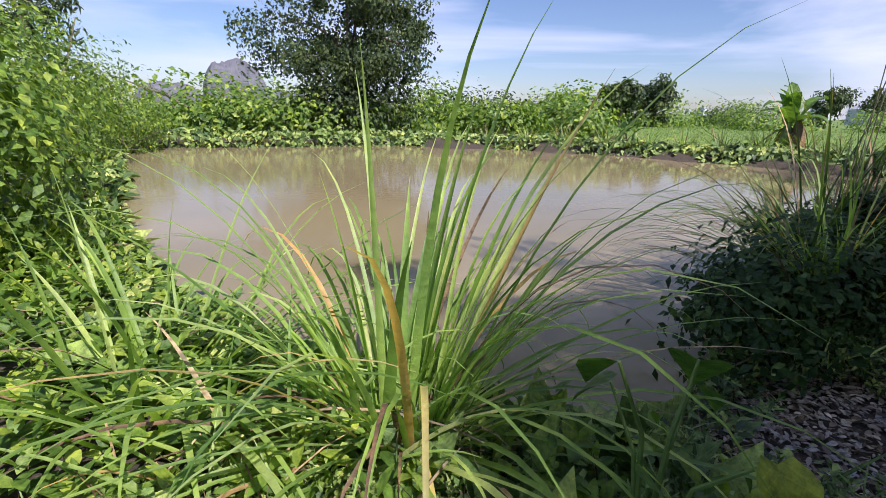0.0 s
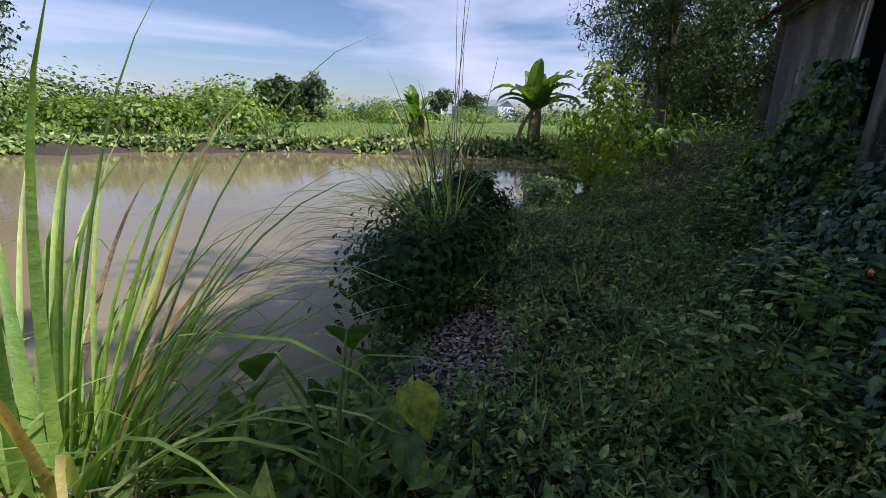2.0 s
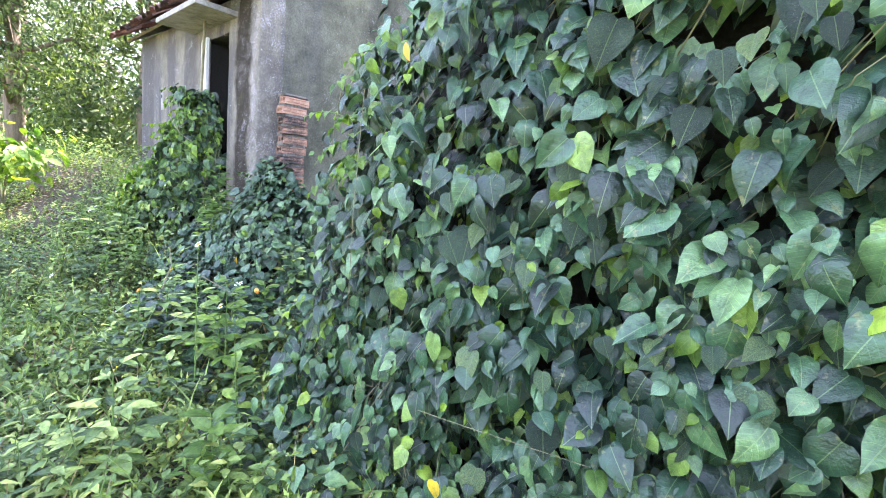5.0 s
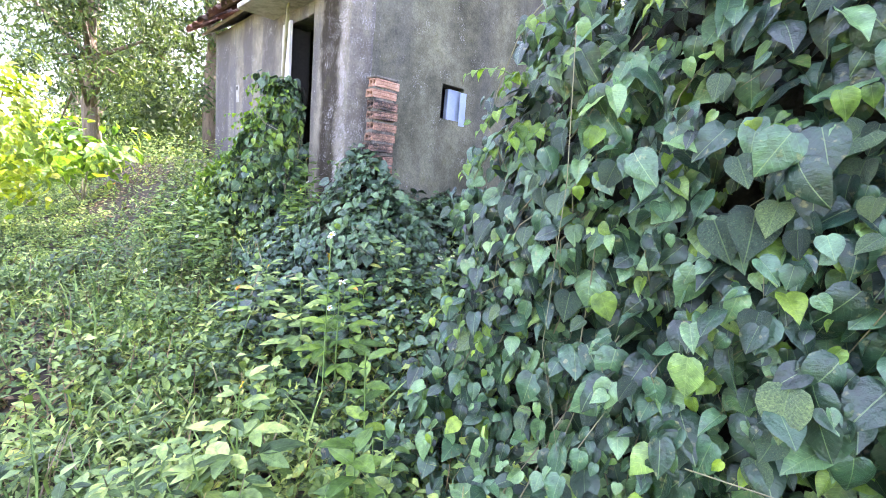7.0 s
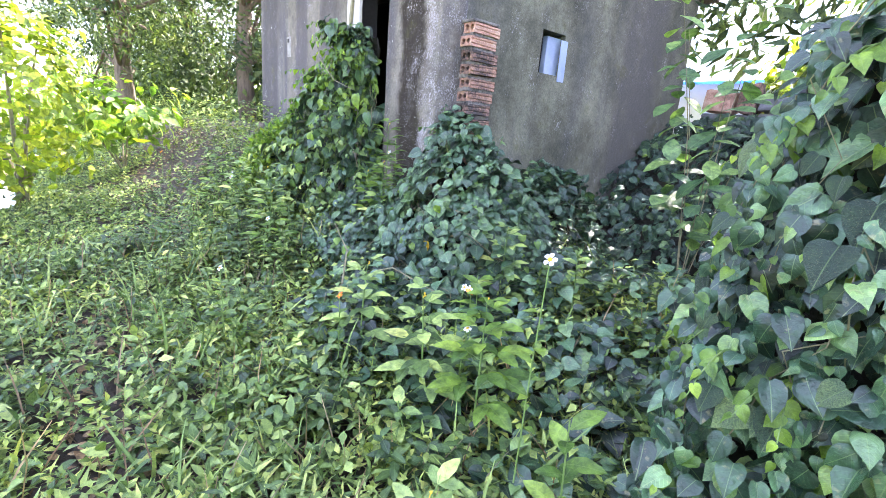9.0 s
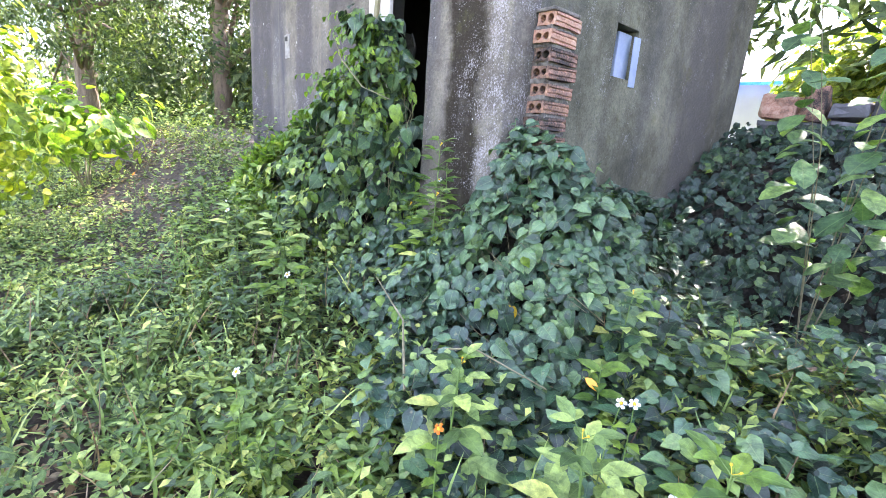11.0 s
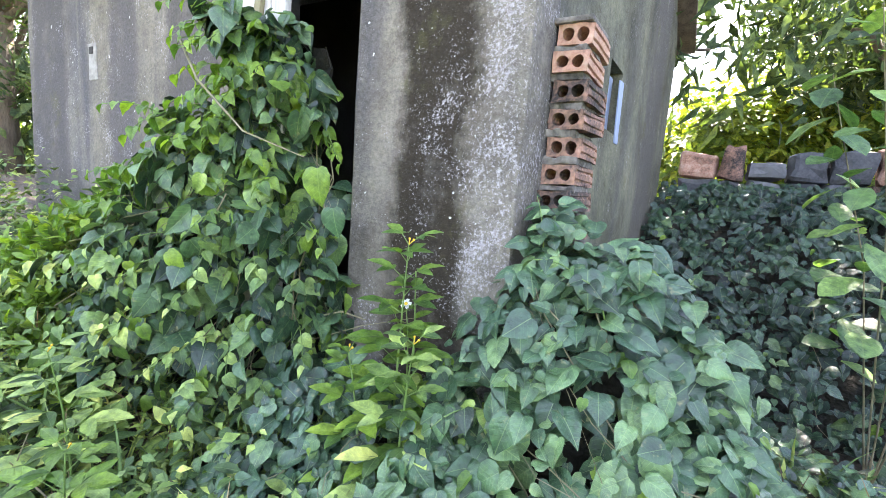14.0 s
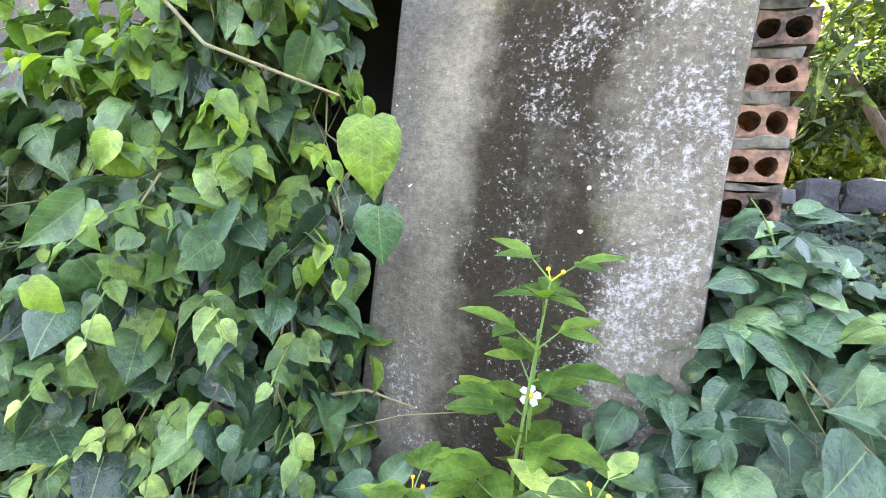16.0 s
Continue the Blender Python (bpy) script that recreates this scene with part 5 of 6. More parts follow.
def sapling():
    at = (1.10, 1.2, -0.55)
    top = thing("sapling", at, "young shrub with broad pale green oval leaves", "sapling")
    P, T, N, S = [], [], [], []
    for i in range(5):
        a = i * 1.3
        r = random.uniform(0.12, 0.42)
        e = Vector((r * math.cos(a) - 0.05, r * math.sin(a) * 0.8, random.uniform(1.25, 2.0)))
        bm = bmesh.new()
        tube(bm, [(0, 0, 0), (e.x * 0.4, e.y * 0.4, e.z * 0.55), tuple(e)], [0.0036, 0.0028, 0.0016], 6)
        part("stem", bm, M["stem"], top)
        for k in range(21):
            b = k * 2.4 + i
            q = e - Vector((e.x * 0.6, e.y * 0.6, e.z * 0.72)) * (k / 21)
            P.append(tuple(q))
            T.append((math.cos(b), math.sin(b), random.uniform(-0.7, 0.3)))
            N.append((0.5 * math.cos(b), 0.5 * math.sin(b) - 0.4, 1.0))
            S.append(random.uniform(0.10, 0.18))
    big = leaf_mat("sapling_leaf", [(0.0, (0.07, 0.15, 0.06)), (0.6, (0.15, 0.27, 0.12)), (1.0, (0.26, 0.40, 0.13))], 0.45, 0.35, 0.4)
    link_mesh("leaves", cloud_mesh("leaves", OBOVATE, P, T, N, S), big, top, kind="stuff")


def taro(at, spots):
    top = thing("taro_plant", at, "taro with broad heart-shaped leaves on long stalks", "taro")
    for (dx, dy, dz, s, az, mat) in spots:
        bm = bmesh.new()
        tube(bm, [(0, 0, 0), (dx * 0.4, dy * 0.4, dz * 0.7), (dx, dy, dz)], [0.009, 0.007, 0.004], 6)
        stalk = part("stalk", bm, M["greenstem"], top)
        t = (math.cos(az), math.sin(az), -0.7)
        link_mesh("leaf", cloud_mesh("leaf", HEART, [(dx, dy, dz)], [t], [(0.25 * math.cos(az), 0.25 * math.sin(az), 0.8)], [s]), mat, top)


sapling()
taro_leaf = leaf_mat("taro_leaf", [(0.0, (0.05, 0.12, 0.03)), (1.0, (0.10, 0.20, 0.035))], 0.4, 0.3, 0.35, 0.2, True)
taro_old = leaf_mat("yellowing_taro_leaf", [(0.0, (0.26, 0.34, 0.04)), (1.0, (0.36, 0.40, 0.05))], 0.45, 0.35, 0.3, 0.4, True)
TARO_Z = float(land(3.1, -2.6))
taro((3.1, -2.6, TARO_Z), [(0.20, -0.02, -0.05 - TARO_Z, 0.17, 4.4, taro_leaf), (-0.10, 0.0, -0.12 - TARO_Z, 0.19, 3.6, taro_leaf), (-0.08, 0.22, -0.26 - TARO_Z, 0.17, 1.0, taro_old), (0.05, -0.14, -0.22 - TARO_Z, 0.15, 5.0, taro_leaf), (-0.22, -0.06, -0.26 - TARO_Z, 0.16, 2.9, taro_leaf), (0.03, 0.26, -0.34 - TARO_Z, 0.13, 0.6, taro_leaf), (0.24, 0.12, -0.26 - TARO_Z, 0.16, 3.0, taro_leaf)])

# trees behind the shed and along the path; the first three shade the bank, the second and third being unseen trees
# added for it
for (x, y, h, c, n, lean, low) in ((-1.4, 4.8, 8.2, 3.5, 28000, 0.0, 0.35), (2.4, 4.4, 8.8, 2.3, 40000, -0.2, 0.50), (-5.2, 5.6, 8.4, 3.2, 14000, 0.0, 0.35)):
    tree("tree", "tall drooping-leaved tree placed to shade the shed and bank", (x, y, float(land(x, y))), h, (c, c), n, 0.21, M["tree"], LANCE, 0.16, 70, lean, "trees by the shed", low)
for (x, y, h, c, n) in ((-9.5, 1.6, 7.5, 2.6, 8000), (-11.5, -0.6, 8.0, 2.6, 8000), (-13.5, 2.6, 8.5, 3.0, 7000), (-16.0, -0.2, 9.0, 3.0, 6000), (-19.0, 2.2, 9.0, 3.2, 5000), (-8.5, 5.2, 8.0, 2.8, 6000), (-24.0, -0.5, 9.0, 3.4, 4000)):
    tree("tree", "feathery grey-green tree in a row beyond the shed", (x, y, float(land(x, y))), h, (c, c), int(n * 1.8), 0.165, M["tree"], LANCE, 0.17, 80, group="tree row", low=0.13)
for (x, y, rx, ry, rz) in ((-22, 4.5, 3, 2, 1.5), (-28, 1.0, 3, 3, 2), (-17, 6.5, 3, 2, 1.6)):
    bush("bush", "sunlit scrub under the tree row", (x, y, 0.4), (rx, ry, rz), 2200, 0.32, M["bush"], SMALL, 30)

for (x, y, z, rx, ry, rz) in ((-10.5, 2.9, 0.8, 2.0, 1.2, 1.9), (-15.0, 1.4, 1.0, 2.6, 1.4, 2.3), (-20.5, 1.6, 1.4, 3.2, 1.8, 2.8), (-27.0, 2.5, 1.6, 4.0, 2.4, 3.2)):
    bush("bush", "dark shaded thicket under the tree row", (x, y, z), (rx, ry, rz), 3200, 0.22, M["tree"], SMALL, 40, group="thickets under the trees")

# the far side of the pond
tree("tree", "spreading sunlit tree on the far bank", (-3.3, -23.0, -0.5), 6.8, (4.2, 3.6), 26000, 0.16, M["tree"], SMALL, 0.2, 42, group="far bank trees", low=0.18)
for (x, y, rx, ry, rz, n) in ((-1.5, -22.4, 3.6, 1.6, 1.5, 4500), (-5.0, -23.5, 2.2, 1.6, 1.3, 2500), (2.2, -23.0, 2.2, 1.4, 0.9, 2500), (-8.6, -21.5, 2.4, 1.6, 0.8, 2500)):
    bush("bush", "dense scrub on the far bank", (x, y, -0.3), (rx, ry, rz), n, 0.22, M["bush"], SMALL, 40)
for (x, y, z, rx, ry, rz, n) in ((5.75, -6.9, 0.0, 0.9, 1.6, 1.15, 7000), (6.4, -10.5, 0.35, 1.4, 2.2, 1.7, 7000), (6.2, -15.2, 0.3, 1.3, 2.6, 1.8, 5000), (5.3, -19.5, 0.0, 1.2, 2.0, 1.3, 3000), (6.6, -5.0, 0.0, 1.2, 1.3, 1.2, 4000)):
    bush("bush", "tall sunlit creeper-covered scrub on the pond bank", (x, y, z), (rx, ry, rz), int(n * 1.8), 0.09, M["bush"], BROAD, 60, spread=0.2)
bush("bush", "dark dense scrub under the spreading tree", (-3.6, -22.3, 0.5), (2.6, 1.4, 2.1), 5000, 0.2, M["tree"], SMALL, 44)
tree("tree", "small tree above the scrub", (7.0, -18.5, -0.5), 5.0, (1.6, 1.6), 3500, 0.22, M["tree"], LANCE, 0.09, 40, group="far bank trees")
for (x, y, rx, ry, rz, n, m) in ((-9.8, -19.8, 1.8, 1.2, 1.1, 2200, "bush"), (-12.6, -17.4, 1.5, 1.2, 0.9, 2200, "bush"), (-14.5, -20.5, 2.6, 1.6, 1.5, 2200, "bush"), (-21, -26, 3.4, 2.2, 2.2, 2600, "bush"), (-27, -30, 3.5, 2.5, 1.9, 2600, "tree"), (-33, -28, 4, 3, 1.9, 2400, "bush"), (-19, -33, 4, 3, 2.0, 2400, "tree"), (-11, -31, 4, 2.5, 1.9, 2200, "bush"), (-38, -22, 5, 3, 1.5, 2400, "bush"), (-46, -28, 5, 3, 1.6, 2200, "tree"), (-52, -18, 6, 3, 1.5, 2200, "bush"), (-60, -30, 8, 4, 1.9, 2200, "tree"), (-55, -8, 6, 4, 1.6, 2200, "bush"), (-48, -3, 5, 4, 2.0, 2200, "bush"), (-70, -14, 9, 5, 2.0, 2200, "tree"), (-72, -40, 10, 5, 2.6, 2000, "bush"), (-40, -45, 8, 5, 2.6, 2000, "bush"), (-20, -50, 10, 5, 3.0, 2000, "tree"), (2, -32, 7, 3, 2.0, 2400, "bush"), (10, -28, 5, 4, 2.2, 2000, "bush")):
    bush("bush", "rounded sunlit bush in the meadow", (x, y, -0.2), (rx, ry, rz), n, 0.13 + 0.10 * rz, M[m], SMALL, 34, group="meadow bushes")
for (x, y, h, c) in ((-31, -27, 3.6, 1.6), (-25, -25.5, 3.4, 1.5), (-58, -25, 4.6, 2.2), (-60, -21, 4.0, 2.0)):
    tree("tree", "round-headed tree standing in the meadow", (x, y, -0.5), h, (c, c), 2200, 0.30, M["tree"], SMALL, 0.12, 36, group="meadow trees", low=0.35)
banana((-13.9, -4.7, -0.55), 2.9, "tall banana plant with torn green leaves", 0.05, 0.4)
banana((-13.4, -9.6, -0.6), 2.2, "banana plant with brown dead leaves hanging round it", 0.45, 1.0)
banana((-11.3, -14.0, -0.65), 0.9, "small yellowing banana plant on the bank", 0.5, 0.2)
for i in range(16):
    t = i / 15
    a, b = SHORE[3 + int(t * 3.99)], SHORE[4 + int(t * 3.99)]
    f = t * 3.99 - int(t * 3.99)
    x, y = a + (b - a) * f
    x, y = x - 0.45 - 0.4 * random.random(), y - 0.2
    grass_clump("bank_grass", "tuft of rank grass on the far bank", (x, y, float(land(x, y))), 45, random.uniform(0.6, 1.15), 0.012, M["grass"] if i % 3 else M["grass_dark"], 0.35, droop=0.9, dead=0.25)


def meadow():
    n = 16000
    x, y = RNG.uniform(-45, -12.2, n), RNG.uniform(-26, -0.5, n)
    k = shore_distance(x, y) > 0.3
    x, y = x[k], y[k]
    z = land(x, y)
    tip = unit(np.array([0, 0, 1.0]) + 0.6 * rand_unit(len(x)))
    me = cloud_mesh("meadow_grass", LANCE, np.stack([x, y, z], -1), tip, rand_unit(len(x)), 0.05 + 0.07 * RNG.random(len(x)))
    tagged(link_mesh("meadow_grass", me, M["bush"], kind="stuff"), "short bright meadow grass beyond the pond", "grass")
    n = 11000
    ring = np.array([15, 16, 17, 18, 19, 20, 0, 1, 2, 3, 4, 5, 6, 7, 8])
    t = RNG.random(n) * (len(ring) - 1.001)
    i = t.astype(int)
    f = (t - i)[:, None]
    p = SHORE[ring[i]] * (1 - f) + SHORE[ring[i + 1]] * f
    out = RNG.random(n) ** 1.3 * 0.9 - 0.05
    c = np.array([-4.0, -11.0])
    p = p + unit(p - c) * out[:, None]
    z = land(p[:, 0], p[:, 1]) + 0.1 * RNG.random(n)
    nn = unit(np.array([0.4, 0.3, 0.8]) + 0.6 * rand_unit(n))
    tip = unit(rand_unit(n) + np.array([0, 0, -0.6]))
    me = cloud_mesh("bank_scrub", SMALL, np.stack([p[:, 0], p[:, 1], z], -1), tip, nn, 0.16 + 0.16 * RNG.random(n))
    tagged(link_mesh("bank_scrub", me, M["herb"], kind="stuff"), "dark weeds along the far waterline", "weeds")


meadow()


# ---- distance ----
def karst(at, w, h, seed, label):
    bm = bmesh.new()
    bmesh.ops.create_grid(bm, x_segments=40, y_segments=24, size=1)
    for v in bm.verts:
        u, q = v.co.x, v.co.y
        r = max(abs(u) ** 3.5, abs(q) ** 3.0)
        k = (1 - min(1, r)) ** 0.45
        s = noise.fractal(Vector((u * 2.2 + seed, q * 2, seed)), 0.8, 2.1, 5)
        v.co = Vector((u * w / 2, q * w * 0.4, h * k * (0.92 + 0.10 * s) - 3))
    roughen(bm, h * 0.04, 0.09, seed)
    ob = part("rock_hill", bm, M["rock"], None)
    ob.location = at
    tagged(ob, label, "rock hill")


karst((-46, -400, 0), 44, 36, 1.3, "steep grey limestone hill in the distance")
karst((-2, -430, 0), 46, 18, 4.1, "low grey limestone ridge in the distance")
karst((-80, -420, 0), 50, 14, 7.7, "low limestone shoulder in the distance")


def tower(at, w, h, floors, bays, label):
    top = thing("tower_block", at, label, "building")
    bm = bmesh.new()
    add_box(bm, (-w / 2, -w / 2, -5), (w / 2, w / 2, h), 0.2)
    part("wall", bm, M["city"], top)
    for f in range(floors):
        for b in range(bays):
            bm = bmesh.new()
            x = w / 2 + 0.05
            y0 = -w / 2 + w * (b + 0.25) / bays
            z0 = h * (f + 0.3) / floors
            add_box(bm, (x - 0.3, y0, z0), (x, y0 + w * 0.5 / bays, z0 + h * 0.45 / floors))
            part("window", bm, M["glass"], top)


tower((-772, -462, -1), 9, 15, 5, 3, "pale tower block far off in haze")
tower((-760, -480, -1), 6, 12, 4, 2, "pale tower block far off in haze")
tower((-560, -215, -1), 15, 14, 4, 4, "grey block far beyond the meadow")


def far_hall(at, turn, w, d, h, wall, roof_mat, label):
    top = thing("hall", (0, 0, 0), label, "building")
    top.matrix_basis = Matrix.Translation(at) @ pose(0, 0, 0, 0, 0, turn)
    bm = bmesh.new()
    add_box(bm, (-w / 2, -d / 2, -0.5), (w / 2, d / 2, h), 0.02)
    part("wall", bm, wall, top)
    bm = bmesh.new()
    a = [bm.verts.new(c) for c in ((-w / 2 - 0.4, -d / 2 - 0.5, h), (w / 2 + 0.4, -d / 2 - 0.5, h), (w / 2 + 0.4, 0, h + d * 0.2), (-w / 2 - 0.4, 0, h + d * 0.2), (-w / 2 - 0.4, d / 2 + 0.5, h), (w / 2 + 0.4, d / 2 + 0.5, h))]
    bm.faces.new((a[0], a[1], a[2], a[3]))
    bm.faces.new((a[3], a[2], a[5], a[4]))
    bmesh.ops.solidify(bm, geom=bm.faces[:], thickness=0.15)
    part("roof", bm, roof_mat, top)


far_hall((-128, -38, -0.5), 75, 15, 9, 3.2, M["city"], M["city"], "long grey hall far across the meadow")
far_hall((-2.6, 13.0, -0.3), 0, 5.5, 4.0, 2.4, M["shed_wall"], M["sheet"], "white-walled house with a blue metal roof")


def rubble_wall():
    top = thing("rubble_wall", (1.3, 3.35, -0.6), "low dry wall of grey rubble and broken brick", "wall")
    inv = Matrix.Translation((-1.3, -3.35, 0.6))
    for r in range(8):
        x = 0.06 + random.uniform(0, 0.1)
        while x < 2.9:
            w, h = random.uniform(0.15, 0.30), 0.205
            bm = bmesh.new()
            z = -0.6 + r * 0.2
            add_box(bm, (x, 3.25, z), (x + w - 0.02, 3.5, z + h - 0.012 + (random.uniform(-0.06, 0.10) if r == 7 else 0)), 0.035)
            bmesh.ops.subdivide_edges(bm, edges=[e for e in bm.edges if e.calc_length() > 0.08], cuts=1, use_grid_fill=True)
            roughen(bm, 0.045, 7, r + x * 3)
            ob = part("stone", bm, M["brick"] if random.random() < 0.2 else M["stone"], top)
            ob.matrix_parent_inverse = inv
            x += w


rubble_wall()
bush("bush", "sunlit bamboo-like thicket behind the rubble wall", (2.6, 7.6, 1.7), (1.7, 1.2, 2.4), 26000, 0.145, M["bamboo"], SMALL, 80, spread=0.2)
bush("bush", "yellow-green sunlit scrub behind the rubble wall", (0.55, 7.2, 0.8), (1.35, 1.0, 1.7), 19000, 0.135, M["bamboo"], SMALL, 50, spread=0.2)


# ---- small things ----
def daisy(at, tall, lean=(0, 0), petal=None, group="daisies"):
    """A small weed flower: five blunt white petals round a yellow disc, on a thin stalk with a few leaves."""
    top = thing("wild_daisy", at, "small white wild daisy with a yellow centre", "flower", group)
    e = Vector((lean[0], lean[1], tall))
    bm = bmesh.new()
    tube(bm, [(0, 0, -0.02), (e.x * 0.3, e.y * 0.3, tall * 0.55), tuple(e)], [0.0022, 0.0018, 0.0014], 5)
    part("stalk", bm, M["greenstem"], top)
    out = Vector((random.uniform(-0.2, 0.3), -0.75, 0.65)).normalized()
    u = out.orthogonal().normalized()
    w = out.cross(u)
    for i in range(5):
        a = i * 2 * math.pi / 5 + random.uniform(-0.15, 0.15)
        d = u * math.cos(a) + w * math.sin(a)
        s = out.cross(d)
        bm = bmesh.new()
        vs = [bm.verts.new(e + d * r + s * q + out * z) for r, q, z in ((0.003, -0.002, 0), (0.009, -0.0055, 0.002), (0.015, -0.004, 0), (0.015, 0.004, 0), (0.009, 0.0055, 0.002), (0.003, 0.002, 0))]
        bm.faces.new(vs)
        bmesh.ops.solidify(bm, geom=bm.faces[:], thickness=0.0006)
        part("petal", bm, petal or M["petal"], top)
    bm = bmesh.new()
    bmesh.ops.create_icosphere(bm, subdivisions=2, radius=0.0048, matrix=Matrix.Translation(e + out * 0.001))
    part("disc", bm, M["pollen"], top)
    n = 8
    P = [tuple(e * (0.25 + 0.6 * k / n)) for k in range(n)]
    T = [(math.cos(k * 2.4), math.sin(k * 2.4), 0.35) for k in range(n)]
    link_mesh("leaves", cloud_mesh("leaves", SMALL, P, T, [(0, 0, 1.0)] * n, [random.uniform(0.03, 0.06) for _ in range(n)]), M["young"], top, kind="stuff")


for (x, y, z, h, lx, ly) in ((-0.21, -0.14, 0.0, 0.24, 0.0, -0.03), (-1.25, -0.85, -0.35, 0.30, 0.02, 0), (-1.55, -0.75, -0.33, 0.28, -0.03, 0), (-1.65, -1.05, -0.4, 0.28, 0.02, 0), (0.98, -0.55, -0.5, 0.30, 0.02, 0.02), (1.03, -0.52, -0.5, 0.31, 0, 0), (1.2, -0.7, -0.5, 0.25, 0.02, 0), (1.72, -0.98, -0.35, 0.52, 0.01, 0.0), (-0.35, -0.9, -0.45, 0.28, 0.02, 0.02), (0.2, -1.25, -0.55, 0.28, -0.02, 0)):
    daisy((x, y, z), h, (lx, ly))
for (x, y, z, h) in ((0.75, -0.95, -0.5, 0.25), (-2.6, -1.1, -0.25, 0.25)):
    daisy((x, y, z), h, (0, 0), M["orange"], "orange daisies")


def one_leaf(name, label, at, tip, nrm, size, mat, tmpl=HEART):
    ob = link_mesh(name, cloud_mesh(name, HEART_FINE if tmpl is HEART else tmpl, [(0, 0, 0)], [tip], [nrm], [size]), mat)
    ob.location = at
    tagged(ob, label, "leaf")


one_leaf("fallen_leaf", "yellowed heart-shaped leaf caught on the vine heap", (0.42, -0.30, -0.17), (0.1, -0.2, -1), (0.1, -0.9, 0.4), 0.07, M["gold"])
one_leaf("fallen_leaf", "yellowed leaf low on the hedge", (2.82, -0.74, -0.30), (0.1, -0.1, -1), (0, -1, 0.3), 0.055, M["gold"])
one_leaf("fallen_leaf", "orange dead leaf among the weeds", (0.78, -0.32, -0.3), (1, -0.2, -0.2), (0, -0.5, 1), 0.06, M["orange"], OVAL)
one_leaf("fallen_leaf", "orange dead leaf high on the hedge", (2.55, -0.74, 0.86), (0.3, -0.1, -1), (0, -1, 0.3), 0.05, M["orange"], OVAL)
one_leaf("fallen_leaf", "pale dry leaf lying on the weeds", (2.3, -1.1, -0.5), (0.2, -1, -0.4), (0, -0.4, 1), 0.09, M["litter"], OVAL)
one_leaf("vine_leaf", "single bright heart-shaped leaf hanging beside the doorway", (-0.42, -0.30, 0.575), (0.12, -0.05, -1), (0.2, -1, 0.15), 0.10, M["young"])
one_leaf("vine_leaf", "dark heart-shaped leaf hanging across the doorway", (-0.46, -0.20, 0.47), (0.1, 0.1, -1), (0.3, -1, 0.1), 0.09, M["heart"])


def twig(pts, r, label):
    bm = bmesh.new()
    o = Vector(pts[0])
    tube(bm, [tuple(Vector(p) - o) for p in pts], [r * (1 - 0.6 * i / (len(pts) - 1)) for i in range(len(pts))], 6)
    ob = part("twig", bm, M["stem"], None)
    ob.location = o
    tagged(ob, label, "twig")


twig([(-0.63, -0.10, 0.02), (-0.45, -0.06, 0.10), (-0.25, -0.06, 0.17)], 0.0022, "bare grey twig leaning on the shed wall")
twig([(-0.62, -0.10, 0.10), (-0.52, -0.08, 0.135), (-0.42, -0.08, 0.13)], 0.004, "short dry twig beside the doorway")
twig([(0.35, -0.75, -0.42), (0.15, -0.62, -0.26), (-0.15, -0.55, -0.18)], 0.006, "dry runner lying over the weeds")
twig([(0.20, -0.55, -0.38), (0.45, -0.52, -0.28), (0.72, -0.45, -0.33)], 0.005, "dry runner lying over the weeds")
twig([(-1.05, -0.30, 0.95), (-0.85, -0.36, 0.80), (-0.68, -0.33, 0.66), (-0.47, -0.30, 0.60)], 0.0045, "woody vine stem across the climbing vine")
twig([(2.35, -0.72, 0.75), (2.42, -0.78, 0.4), (2.40, -0.76, 0.0), (2.5, -0.74, -0.35)], 0.0013, "bare hanging vine stem on the hedge")
twig([(2.75, -0.76, -0.12), (2.95, -0.80, -0.06), (3.25, -0.80, 0.0)], 0.0014, "pale dry vine stem on the hedge")


def seedling(at, tall, n, size, mat, label):
    """An upright young weed with broad leaves in turn round its stem."""
    top = thing("seedling", at, label, "weed", "seedlings")
    bm = bmesh.new()
    tube(bm, [(0, 0, -0.03), (0.01, -0.01, tall * 0.5), (0.0, -0.02, tall)], [0.004, 0.003, 0.002], 6)
    part("stem", bm, M["greenstem"], top)
    P = [(0.0, -0.01, tall * (0.3 + 0.7 * k / n)) for k in range(n)]
    T = [(math.cos(k * 2.4), math.sin(k * 2.4), 0.1 + 0.5 * k / n) for k in range(n)]
    N = [(0.2 * math.cos(k * 2.4), 0.2 * math.sin(k * 2.4) - 0.35, 1.0) for k in range(n)]
    link_mesh("leaves", cloud_mesh("leaves", OVAL, P, T, N, [size * random.uniform(0.7, 1.1) for _ in range(n)]), mat, top, kind="stuff")


for (x, y, h, n, s, m) in ((0.33, -0.48, 0.36, 14, 0.11, "young"), (0.02, -1.2, 0.28, 10, 0.10, "young"), (2.0, -1.0, 0.42, 16, 0.12, "young"), (1.75, -0.82, 0.55, 12, 0.10, "young"), (1.15, -0.9, 0.3, 10, 0.09, "herb"), (0.8, -0.25, 0.42, 14, 0.10, "young"), (-0.75, -0.62, 0.32, 12, 0.10, "young"), (-1.05, -0.55, 0.30, 12, 0.09, "herb"), (1.45, -1.35, 0.22, 9, 0.09, "herb"), (-0.22, -0.10, 0.62, 16, 0.075, "young"), (3.1, -2.2, 0.25, 10, 0.10, "young"), (1.05, 0.15, 0.5, 16, 0.09, "herb")):
    seedling((x, y, float(land(x, y)) if x > -0.2 or y < -0.3 else -0.30), h, n, s, M[m], "young weed with bright oval leaves among the creepers" if m == "young" else "young weed with dull green oval leaves")


